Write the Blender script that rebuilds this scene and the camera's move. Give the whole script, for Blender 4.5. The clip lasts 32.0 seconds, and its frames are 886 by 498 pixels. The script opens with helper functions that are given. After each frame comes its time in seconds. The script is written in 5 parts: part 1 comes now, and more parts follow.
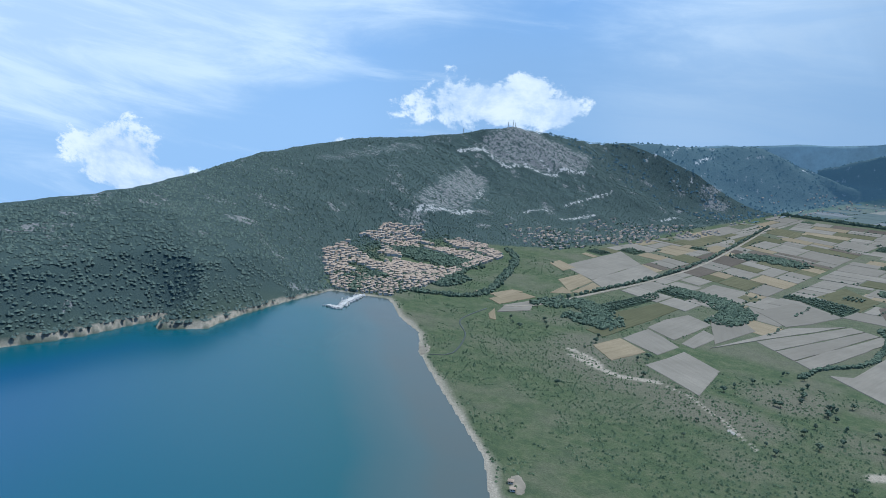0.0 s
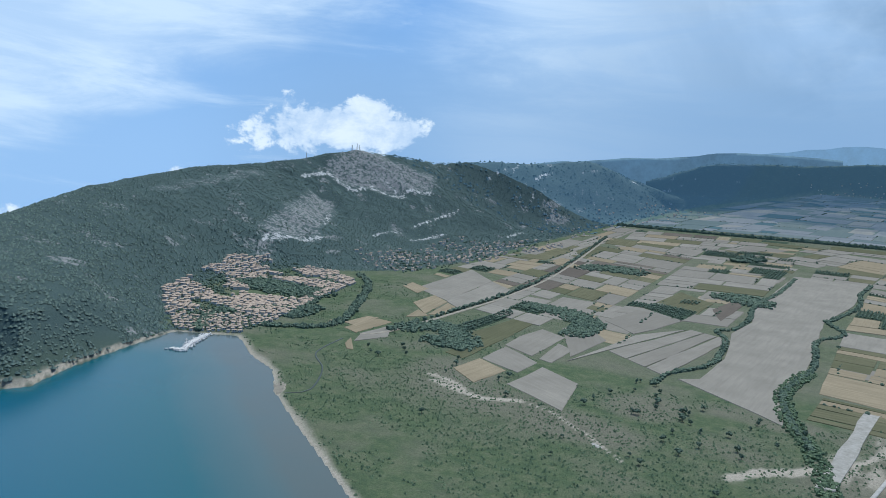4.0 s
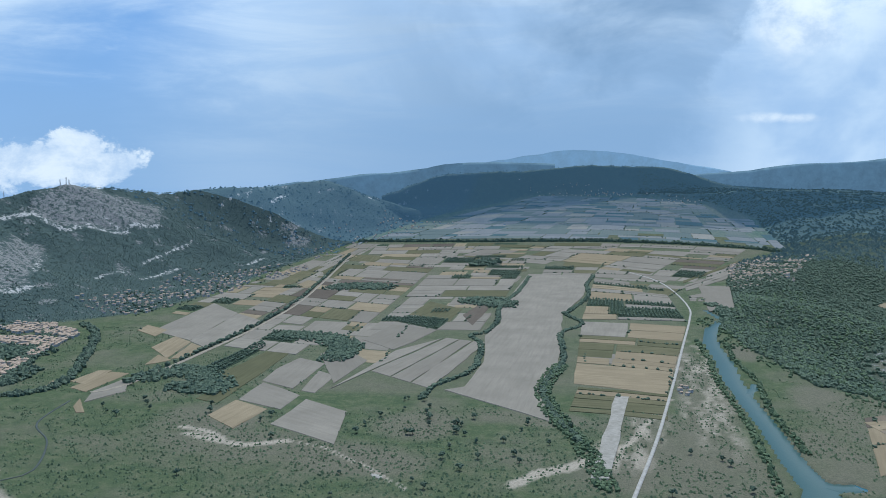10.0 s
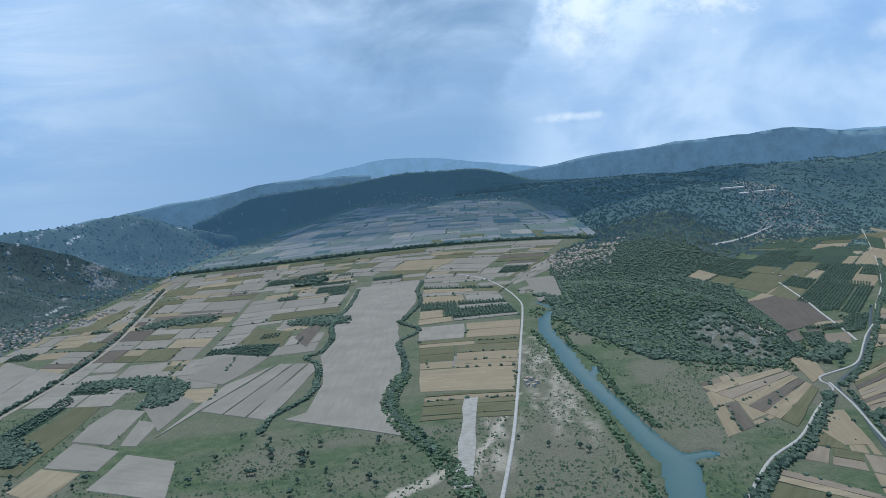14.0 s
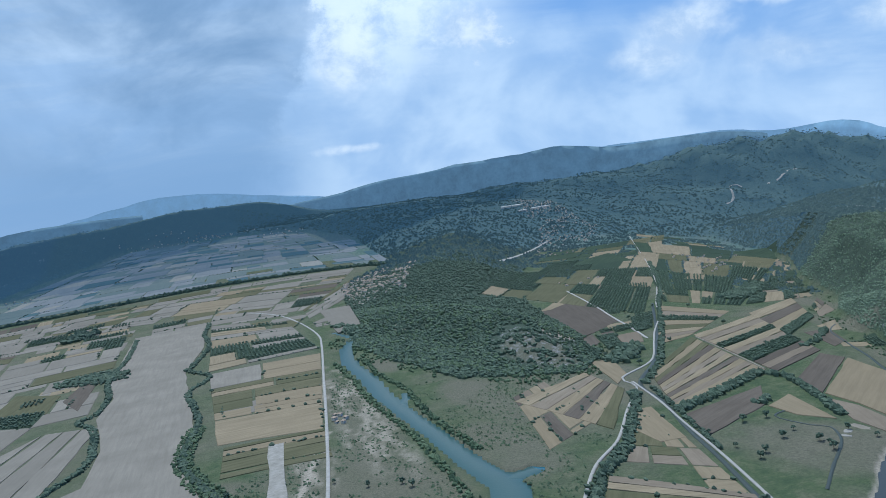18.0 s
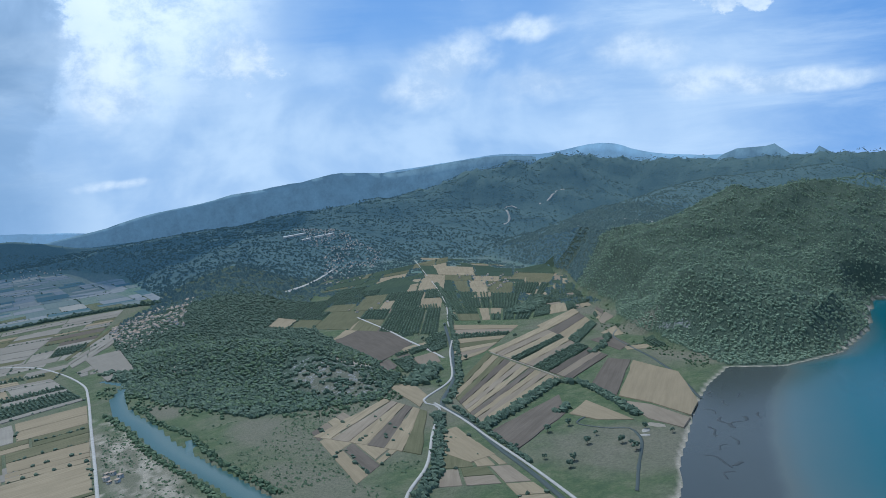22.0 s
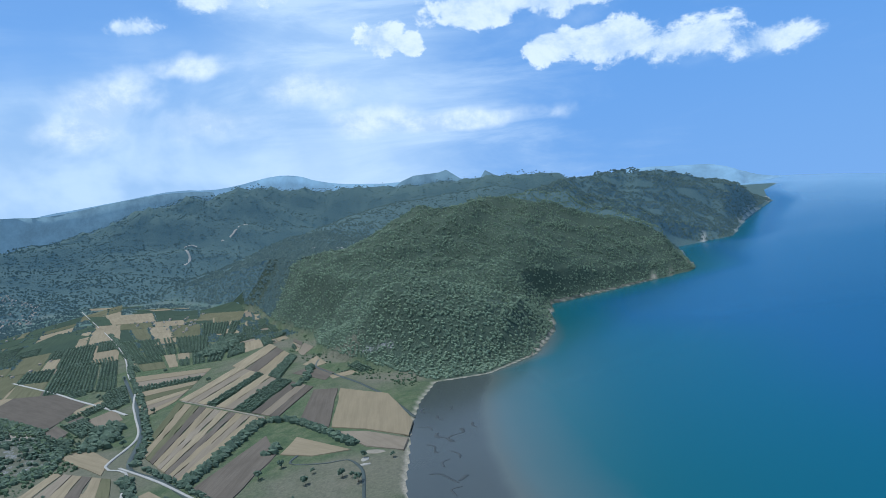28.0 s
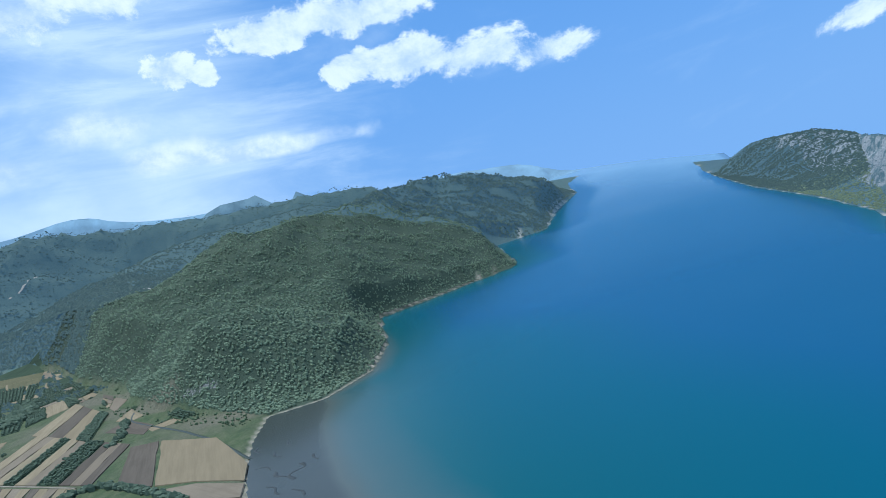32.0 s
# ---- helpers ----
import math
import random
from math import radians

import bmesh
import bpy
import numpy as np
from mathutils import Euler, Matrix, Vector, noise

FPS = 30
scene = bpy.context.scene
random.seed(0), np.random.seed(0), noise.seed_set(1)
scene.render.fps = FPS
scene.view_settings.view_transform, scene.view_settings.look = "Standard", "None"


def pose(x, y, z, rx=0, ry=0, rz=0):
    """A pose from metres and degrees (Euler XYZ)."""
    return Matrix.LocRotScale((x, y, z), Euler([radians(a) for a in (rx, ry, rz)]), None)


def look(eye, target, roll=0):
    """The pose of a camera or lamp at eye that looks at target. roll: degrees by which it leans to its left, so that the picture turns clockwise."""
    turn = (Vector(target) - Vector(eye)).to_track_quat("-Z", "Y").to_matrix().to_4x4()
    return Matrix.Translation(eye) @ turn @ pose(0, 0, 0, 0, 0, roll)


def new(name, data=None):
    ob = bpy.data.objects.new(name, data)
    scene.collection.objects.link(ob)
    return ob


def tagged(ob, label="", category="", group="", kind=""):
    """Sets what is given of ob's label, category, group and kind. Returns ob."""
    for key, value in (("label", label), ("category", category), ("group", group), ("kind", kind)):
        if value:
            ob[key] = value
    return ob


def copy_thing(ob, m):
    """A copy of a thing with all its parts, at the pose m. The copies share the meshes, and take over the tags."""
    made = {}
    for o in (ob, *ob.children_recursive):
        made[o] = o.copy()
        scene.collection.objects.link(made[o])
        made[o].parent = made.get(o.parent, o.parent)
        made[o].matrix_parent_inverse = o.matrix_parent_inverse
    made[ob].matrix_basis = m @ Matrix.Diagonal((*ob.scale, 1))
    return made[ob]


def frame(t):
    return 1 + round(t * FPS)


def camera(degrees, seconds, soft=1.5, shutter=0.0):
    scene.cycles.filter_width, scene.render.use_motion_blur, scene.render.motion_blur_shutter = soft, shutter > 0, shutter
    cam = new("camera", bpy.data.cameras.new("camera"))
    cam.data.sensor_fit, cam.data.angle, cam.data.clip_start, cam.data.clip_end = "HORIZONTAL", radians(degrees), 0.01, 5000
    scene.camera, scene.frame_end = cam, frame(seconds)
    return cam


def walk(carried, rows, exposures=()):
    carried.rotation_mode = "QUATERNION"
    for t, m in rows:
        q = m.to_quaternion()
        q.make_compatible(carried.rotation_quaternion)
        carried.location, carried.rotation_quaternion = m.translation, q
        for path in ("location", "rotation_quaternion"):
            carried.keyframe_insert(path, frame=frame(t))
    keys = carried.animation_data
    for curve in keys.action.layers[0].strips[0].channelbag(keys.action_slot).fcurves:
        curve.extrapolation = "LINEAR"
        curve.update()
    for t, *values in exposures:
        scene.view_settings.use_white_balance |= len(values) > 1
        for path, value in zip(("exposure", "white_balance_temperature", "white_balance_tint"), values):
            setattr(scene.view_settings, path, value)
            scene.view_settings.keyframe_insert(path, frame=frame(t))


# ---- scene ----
cam = camera(58.0, 32.0, soft=0.6)
PATH = (
    (0.0, 75.8, -33.6, 387.4, 39.26, -9.55, 5.82),
    (0.5, 73.5, -32.3, 387.8, 37.71, -9.37, 6.33),
    (1.0, 70.0, -30.9, 388.2, 36.34, -9.13, 6.20),
    (1.5, 65.4, -27.8, 388.3, 34.62, -8.77, 6.12),
    (2.0, 61.1, -23.4, 388.3, 33.47, -8.41, 5.12),
    (2.5, 56.6, -18.9, 388.2, 32.11, -7.99, 5.58),
    (4.5, 39.9, 1.9, 387.2, 27.30, -6.86, 4.11),
    (5.0, 34.9, 6.5, 386.6, 25.88, -6.67, 4.89),
    (5.5, 29.2, 11.5, 385.8, 24.20, -6.50, 3.86),
    (6.0, 25.5, 15.9, 385.8, 22.93, -6.37, 1.71),
    (6.5, 22.7, 20.3, 386.1, 21.57, -6.23, 0.29),
    (7.0, 19.3, 25.6, 385.6, 19.93, -6.13, -0.57),
    (7.5, 15.3, 31.4, 384.6, 18.20, -6.04, 0.55),
    (8.0, 11.0, 38.2, 383.6, 16.41, -5.93, -0.30),
    (8.5, 6.6, 44.1, 382.6, 14.90, -5.60, 0.19),
    (9.0, 2.5, 49.6, 381.7, 13.07, -5.27, 0.55),
    (9.5, -0.7, 56.3, 380.8, 11.41, -5.03, 0.83),
    (10.0, -3.1, 65.1, 379.0, 9.91, -4.87, 0.12),
    (10.5, -5.1, 75.5, 376.1, 8.59, -4.77, -1.05),
    (11.0, -8.5, 85.7, 373.5, 7.04, -4.74, -2.89),
    (11.5, -10.4, 94.6, 372.1, 5.79, -4.65, -3.54),
    (12.0, -13.0, 100.8, 371.4, 4.12, -4.53, -2.97),
    (12.5, -15.5, 107.1, 370.4, 2.29, -4.55, -3.58),
    (13.0, -17.9, 116.2, 367.5, 0.00, -4.56, -3.54),
    (13.5, -18.3, 128.3, 363.7, -1.53, -4.47, -4.98),
    (14.0, -18.7, 141.1, 360.0, -2.81, -4.29, -5.40),
    (14.5, -20.5, 153.4, 357.0, -4.83, -4.14, -4.52),
    (16.5, -23.2, 190.0, 351.8, -11.88, -3.69, -7.35),
    (17.0, -24.2, 202.3, 349.1, -14.02, -3.77, -7.68),
    (17.5, -23.0, 215.6, 346.0, -16.17, -3.83, -8.15),
    (18.0, -21.6, 227.2, 343.9, -18.16, -3.87, -8.88),
    (18.5, -19.7, 236.1, 342.2, -20.08, -4.00, -9.90),
    (19.0, -19.1, 244.8, 339.8, -21.93, -4.05, -10.41),
    (19.5, -18.4, 255.3, 336.8, -24.29, -4.26, -9.93),
    (20.0, -16.1, 265.6, 333.0, -26.28, -4.34, -10.38),
    (20.5, -12.7, 274.6, 330.4, -27.97, -4.35, -11.37),
    (21.0, -9.9, 280.9, 329.0, -29.72, -4.37, -11.07),
    (21.5, -9.0, 286.5, 328.6, -31.58, -4.36, -10.73),
    (22.0, -8.3, 293.8, 327.5, -33.85, -4.32, -10.65),
    (22.5, -5.8, 302.0, 325.2, -35.66, -4.22, -11.99),
    (23.0, -1.9, 310.7, 322.4, -37.57, -4.29, -13.01),
    (23.5, 2.6, 317.9, 319.6, -39.80, -4.56, -13.38),
    (24.0, 6.0, 323.5, 318.6, -41.65, -4.73, -14.11),
    (24.5, 7.1, 328.2, 317.9, -43.52, -4.82, -13.60),
    (25.0, 8.5, 334.0, 316.4, -45.52, -4.89, -14.32),
    (25.5, 11.6, 340.5, 314.4, -47.25, -5.02, -13.93),
    (26.0, 16.3, 346.7, 311.9, -49.35, -5.17, -13.12),
    (26.5, 20.6, 352.4, 309.2, -51.17, -5.33, -12.24),
    (28.5, 33.6, 368.2, 303.0, -57.78, -6.49, -13.36),
    (29.0, 38.8, 372.1, 301.3, -58.83, -6.64, -13.79),
    (29.5, 45.1, 377.0, 298.8, -60.32, -6.89, -14.68),
    (30.0, 51.8, 381.8, 295.9, -62.37, -7.24, -15.65),
    (30.5, 58.5, 385.4, 293.7, -63.82, -7.41, -17.80),
    (31.0, 64.3, 388.4, 291.7, -65.42, -7.57, -17.82),
    (31.5, 68.6, 390.8, 290.4, -67.44, -7.93, -17.87),
    (32.0, 72.1, 393.0, 289.2, -69.33, -8.26, -17.95),
)
walk(cam, [(t, pose(x, y, z) @ pose(0, 0, 0, 0, 0, yaw) @ pose(0, 0, 0, 90 + pitch) @ pose(0, 0, 0, 0, 0, roll)) for t, x, y, z, yaw, pitch, roll in PATH], ((0.0, 0.04, 5780, 6), (3.0, 0.03, 5870, 6), (6.0, -0.01, 6000, 6), (10.0, -0.03, 5920, 6), (14.0, -0.06, 5780, 6), (18.0, -0.10, 5610, 6), (23.0, -0.11, 5600, 6), (26.0, -0.02, 5740, 6), (29.0, 0.06, 5740, 5), (32.0, 0.12, 5720, 4)))

# ---- sky and sun ----
SUN_AZ, SUN_EL = 14.0, 64.0          # degrees from +y towards +x, and above the ground


def world_sky():
    world = bpy.data.worlds.new("sky")
    scene.world = world
    world.use_nodes = True
    nt = world.node_tree
    nt.nodes.clear()
    N, L = nt.nodes.new, nt.links.new

    def math_node(op, a, b=None, c=None, clamp=False):
        n = N("ShaderNodeMath")
        n.operation, n.use_clamp = op, clamp
        for i, v in enumerate((a, b, c)):
            if v is None:
                continue
            if isinstance(v, (int, float)):
                n.inputs[i].default_value = v
            else:
                L(v, n.inputs[i])
        return n.outputs[0]

    def smooth(v, lo, hi):
        n = N("ShaderNodeMapRange")
        n.interpolation_type = "SMOOTHSTEP"
        L(v, n.inputs[0])
        n.inputs[1].default_value, n.inputs[2].default_value = lo, hi
        return n.outputs[0]

    def noise_of(vec, scale, detail, rough, dist=0.0):
        n = N("ShaderNodeTexNoise")
        n.inputs["Scale"].default_value, n.inputs["Detail"].default_value = scale, detail
        n.inputs["Roughness"].default_value, n.inputs["Distortion"].default_value = rough, dist
        L(vec, n.inputs["Vector"])
        return n.outputs[0]

    def mixed(fac, a, b):
        n = N("ShaderNodeMix")
        n.data_type = "RGBA"
        L(fac, n.inputs[0])
        for s, v in ((6, a), (7, b)):
            if isinstance(v, tuple):
                n.inputs[s].default_value = v
            else:
                L(v, n.inputs[s])
        return n.outputs[2]

    coord = N("ShaderNodeTexCoord")
    sep = N("ShaderNodeSeparateXYZ")
    L(coord.outputs["Generated"], sep.inputs[0])
    x, y, z = sep.outputs
    az0 = math_node("ARCTAN2", x, y)                     # towards +x positive
    el0 = math_node("ARCSINE", z)

    def drifted(v, c):
        # bearing a, height e: v + c0 + c1 a + c2 a2 + c3 a3 + c4 a4 + e (c5 + c6 a + c7 a2)
        a = math_node("MAXIMUM", math_node("MINIMUM", az0, 1.9), -1.4)
        p = math_node("MULTIPLY_ADD", a, c[4], c[3])
        for k in (c[2], c[1], c[0]):
            p = math_node("MULTIPLY_ADD", a, p, k)
        h = math_node("MULTIPLY_ADD", a, math_node("MULTIPLY_ADD", a, c[7], c[6]), c[5])
        return math_node("ADD", v, math_node("MULTIPLY_ADD", el0, h, p))

    az = drifted(az0, (0.0027, 0.0302, 0.0135, 0.0004, -0.005, -0.0587, -0.0752, 0.0434))
    el_r = drifted(el0, (-0.0323, 0.0025, 0.0848, 0.0401, -0.0405, -0.0315, -0.0071, 0.0355))
    up = math_node("ADD", math_node("MULTIPLY", math_node("SINE", el_r), 0.85), 0.16)
    # the sky, lifted so that its horizon lies behind the lowest ridges
    lift = N("ShaderNodeCombineXYZ")
    L(x, lift.inputs[0]), L(y, lift.inputs[1])
    L(math_node("MAXIMUM", up, 0.02), lift.inputs[2])
    unit = N("ShaderNodeVectorMath")
    unit.operation = "NORMALIZE"
    L(lift.outputs[0], unit.inputs[0])
    sky = N("ShaderNodeTexSky")
    sky.sky_type, sky.sun_disc = "NISHITA", False
    sky.sun_elevation, sky.sun_rotation = radians(SUN_EL), radians(SUN_AZ)
    sky.air_density, sky.dust_density, sky.ozone_density = 1.0, 0.6, 2.0
    L(unit.outputs[0], sky.inputs[0])
    # cloud coordinates, in tens of degrees: across (towards +x) and up
    across = math_node("MULTIPLY", az, 5.73)
    el = math_node("MULTIPLY", el_r, 5.73)
    flat = N("ShaderNodeCombineXYZ")
    L(across, flat.inputs[0])
    L(math_node("MULTIPLY", el, 1.3), flat.inputs[1])
    vec = flat.outputs[0]
    streak = N("ShaderNodeMapping")
    streak.inputs["Rotation"].default_value = (0, 0, radians(-26))
    streak.inputs["Scale"].default_value = (0.55, 2.2, 1)
    L(vec, streak.inputs[0])
    soft_n = noise_of(vec, 0.75, 6.0, 0.55, 0.5)
    puff_n = noise_of(vec, 2.6, 9.0, 0.66, 0.15)
    wisp_n = noise_of(streak.outputs[0], 1.1, 8.0, 0.62, 0.5)
    mist_n = noise_of(vec, 1.5, 5.0, 0.5, 0.3)
    fuzz = math_node("MULTIPLY", math_node("SUBTRACT", math_node("ADD", math_node("MULTIPLY", wisp_n, 0.6), math_node("MULTIPLY", soft_n, 0.4)), 0.5), 1.5)

    # high veil: all the sky but a slanting blue gap, then thin beyond the sun
    gap = math_node("SUBTRACT", el, math_node("MULTIPLY_ADD", across, 0.478, 2.25))
    upper = smooth(math_node("ADD", gap, fuzz), 0.02, 0.62)
    right = smooth(math_node("ADD", across, fuzz), -3.35, -2.2)
    veil = math_node("MAXIMUM", upper, right)
    wisp = math_node("MULTIPLY", smooth(wisp_n, 0.52, 0.72), 0.5)
    veil = math_node("MAXIMUM", veil, wisp)
    ends = smooth(math_node("ADD", across, math_node("MULTIPLY", fuzz, 1.6)), 3.3, 1.9)
    thin = math_node("MULTIPLY", smooth(math_node("ADD", fuzz, math_node("MULTIPLY", math_node("MULTIPLY", smooth(across, 7.6, 5.4), smooth(across, 3.9, 5.3)), 0.7)), 0.05, 0.8), 0.85)
    veil = math_node("MAXIMUM", math_node("MULTIPLY", veil, ends), thin)
    # the dark shield of the thundercloud and its bright rim
    rim = math_node("SUBTRACT", math_node("ADD", across, math_node("MULTIPLY", math_node("SUBTRACT", puff_n, 0.5), 0.9)), math_node("MULTIPLY_ADD", el, 0.32, 0.72))
    shield = math_node("MULTIPLY", smooth(rim, 0.12, -0.10), smooth(math_node("ADD", across, math_node("MULTIPLY", fuzz, 2.0)), -2.6, 0.2))
    lowdark = math_node("MULTIPLY", smooth(math_node("ADD", across, fuzz), -3.0, -0.5), smooth(el, 0.75, 0.1))
    murk = math_node("MULTIPLY", math_node("MULTIPLY", smooth(across, -5.0, -3.5), smooth(across, 2.6, 0.8)), smooth(math_node("ADD", el, math_node("MULTIPLY", fuzz, 0.8)), 1.15, 0.0))
    dark = math_node("MAXIMUM", math_node("MULTIPLY", shield, smooth(soft_n, 0.28, 0.62)), math_node("MULTIPLY", lowdark, math_node("MULTIPLY", smooth(rim, 0.3, -0.3), 0.8)))

    def heap(a, e, wide, high, edge, base):
        da = math_node("DIVIDE", math_node("SUBTRACT", across, a), wide)
        de = math_node("DIVIDE", math_node("SUBTRACT", el, e), high)
        d = math_node("SQRT", math_node("ADD", math_node("MULTIPLY", da, da), math_node("MULTIPLY", de, de)))
        n = puff_n if edge < 0.65 else mist_n
        v = math_node("SUBTRACT", math_node("ADD", 1.0, math_node("MULTIPLY", math_node("SUBTRACT", n, 0.5), 3.0)), d)
        v = smooth(v, 0.0, edge)
        if base is not None:
            v = math_node("MULTIPLY", v, smooth(math_node("ADD", el, math_node("MULTIPLY", math_node("SUBTRACT", puff_n, 0.5), 0.15)), base - 0.04, base + 0.06))
        return v

    cumulus = None
    for args in HEAPS:
        h = heap(*args)
        cumulus = h if cumulus is None else math_node("MAXIMUM", cumulus, h)
    glow_d = math_node("ADD", math_node("POWER", math_node("DIVIDE", math_node("SUBTRACT", across, 1.65), 0.85), 2.0), math_node("POWER", math_node("DIVIDE", math_node("SUBTRACT", el, 2.1), 1.2), 2.0))
    glow = math_node("MULTIPLY", math_node("MULTIPLY", smooth(glow_d, 1.9, 0.1), smooth(rim, 0.0, 0.12)), smooth(puff_n, 0.30, 0.58))
    haze_band = math_node("MULTIPLY", math_node("MULTIPLY", smooth(across, 0.6, 1.4), smooth(across, 6.6, 3.6)), smooth(math_node("ADD", el, math_node("MULTIPLY", fuzz, 0.7)), 1.45, 0.45))
    bg = N("ShaderNodeBackground")
    strength = 0.105

    def tone(r, g, b):
        return (r / strength, g / strength, b / strength, 1)

    c = mixed(math_node("MULTIPLY", smooth(up, 0.75, 0.2), 0.85), sky.outputs[0], tone(0.155, 0.375, 0.80))
    c = mixed(math_node("MULTIPLY", smooth(up, 0.40, 0.10), 0.85), c, tone(0.37, 0.565, 0.84))
    c = mixed(math_node("MULTIPLY", smooth(across, 4.5, 6.5), 0.55), c, tone(0.125, 0.31, 0.70))
    c = mixed(math_node("MULTIPLY", veil, 0.9), c, mixed(dark, mixed(smooth(wisp_n, 0.4, 0.65), tone(0.52, 0.68, 0.90), tone(0.70, 0.83, 0.98)), tone(0.25, 0.375, 0.545)))
    c = mixed(math_node("MULTIPLY", murk, 0.68), c, tone(0.27, 0.43, 0.66))
    c = mixed(math_node("MULTIPLY", haze_band, 0.8), c, mixed(smooth(mist_n, 0.35, 0.65), tone(0.40, 0.57, 0.82), tone(0.66, 0.80, 0.96)))
    c = mixed(math_node("MULTIPLY", cumulus, 0.92), c, mixed(smooth(puff_n, 0.66, 0.36), tone(0.86, 0.93, 1.0), tone(0.52, 0.66, 0.86)))
    c = mixed(math_node("MULTIPLY", glow, 0.95), c, tone(1.0, 1.08, 1.12))
    L(c, bg.inputs[0])
    bg.inputs[1].default_value = strength
    out = N("ShaderNodeOutputWorld")
    L(bg.outputs[0], out.inputs[0])


# heaps of cloud: across, up, half width, half height, softness of the edge, height of a flat base
HEAPS = ((-3.75, 0.0, 0.62, 0.19, 0.3, -0.18), (-3.5, 0.07, 0.2, 0.17, 0.25, -0.2), (-3.3, -0.02, 0.25, 0.14, 0.3, -0.2), (-6.3, -0.78, 0.33, 0.28, 0.25, None), (-6.05, -0.85, 0.3, 0.16, 0.3, None), (-4.8, -0.40, 0.09, 0.07, 0.3, None),
         (6.95, 1.03, 0.26, 0.12, 0.3, None), (7.35, 1.0, 0.42, 0.17, 0.4, None), (7.85, 0.92, 0.50, 0.16, 0.5, None), (8.35, 0.82, 0.40, 0.11, 0.6, None), (6.45, 1.35, 0.40, 0.16, 0.35, None), (7.0, 1.38, 0.55, 0.16, 0.4, None), (5.70, 1.18, 0.17, 0.12, 0.3, None), (5.90, 1.14, 0.10, 0.08, 0.3, None),
         (4.85, 1.62, 0.42, 0.16, 0.5, None), (5.4, 1.66, 0.32, 0.12, 0.5, None), (4.5, 1.5, 0.3, 0.09, 0.6, None), (5.2, 1.9, 0.6, 0.12, 0.6, None), (3.96, 1.33, 0.22, 0.08, 0.6, None), (6.2, 1.75, 0.5, 0.1, 0.6, None),
         (5.0, 0.88, 0.45, 0.22, 0.9, None), (4.5, 0.72, 0.6, 0.20, 1.1, None), (6.1, 0.58, 0.75, 0.085, 0.8, None), (5.5, 0.62, 0.5, 0.12, 1.0, None), (3.75, 0.90, 0.5, 0.18, 1.0, None), (3.4, 0.7, 0.55, 0.2, 1.2, None), (4.35, 1.05, 0.3, 0.1, 0.8, None),
         (2.2, 1.0, 0.35, 0.22, 0.6, None), (1.35, 0.25, 0.35, 0.05, 0.7, None), (1.3, 0.95, 0.3, 0.5, 0.8, None), (10.3, 0.28, 0.3, 0.08, 0.6, None))
world_sky()
sun = new("sun", bpy.data.lights.new("sun", "SUN"))
sun.data.energy, sun.data.angle, sun.data.color = 3.6, radians(0.8), (1.0, 0.95, 0.87)
sun.matrix_world = look((0, 0, 900), (-math.sin(radians(SUN_AZ)) * math.cos(radians(SUN_EL)) * 900, -math.cos(radians(SUN_AZ)) * math.cos(radians(SUN_EL)) * 900, 900 - 900 * math.sin(radians(SUN_EL))))
scene.view_settings.exposure = 0.0


# ---- materials ----
def material(name, rough=0.9, spec=0.2):
    mat = bpy.data.materials.new(name)
    mat.use_nodes = True
    nt = mat.node_tree
    b = nt.nodes["Principled BSDF"]
    b.inputs["Roughness"].default_value = rough
    b.inputs["Specular IOR Level"].default_value = spec
    return mat, nt, b


def node_noise(nt, scale, detail=5.0, rough=0.55, coords=None):
    n = nt.nodes.new("ShaderNodeTexNoise")
    n.inputs["Scale"].default_value, n.inputs["Detail"].default_value, n.inputs["Roughness"].default_value = scale, detail, rough
    if coords is None:
        coords = nt.nodes.new("ShaderNodeNewGeometry").outputs["Position"]
    nt.links.new(coords, n.inputs["Vector"])
    return n.outputs[0]


def ramp(nt, value, *stops):
    n = nt.nodes.new("ShaderNodeValToRGB")
    nt.links.new(value, n.inputs[0])
    e = n.color_ramp.elements
    while len(e) < len(stops):
        e.new(0.5)
    for k, (p, c) in zip(e, stops):
        k.position, k.color = p, (*c, 1) if len(c) == 3 else c
    return n.outputs[0]


def mix(nt, fac, a, b, blend="MIX"):
    n = nt.nodes.new("ShaderNodeMix")
    n.data_type, n.blend_type = "RGBA", blend
    for s, v in ((0, fac), (6, a), (7, b)):
        if isinstance(v, (int, float)):
            n.inputs[s].default_value = v
        elif isinstance(v, tuple):
            n.inputs[s].default_value = (*v, 1)
        else:
            nt.links.new(v, n.inputs[s])
    return n.outputs[2]


def attr(nt, name):
    n = nt.nodes.new("ShaderNodeAttribute")
    n.attribute_name = name
    return n.outputs["Fac"]


def bump(nt, b, height, strength, distance):
    n = nt.nodes.new("ShaderNodeBump")
    n.inputs["Strength"].default_value, n.inputs["Distance"].default_value = strength, distance
    nt.links.new(height, n.inputs["Height"])
    nt.links.new(n.outputs[0], b.inputs["Normal"])


def mat_ground(name, glow=None):
    mat, nt, b = material(name, 0.95, 0.1)
    big, mid, fine = node_noise(nt, 0.006, 6, 0.6), node_noise(nt, 0.04, 8, 0.7), node_noise(nt, 0.30, 6, 0.75)
    marsh = ramp(nt, mid, (0.36, (0.056, 0.086, 0.046)), (0.5, (0.082, 0.112, 0.057)), (0.64, (0.124, 0.138, 0.082)))
    dry = ramp(nt, fine, (0.3, (0.085, 0.088, 0.066)), (0.65, (0.165, 0.155, 0.118)))
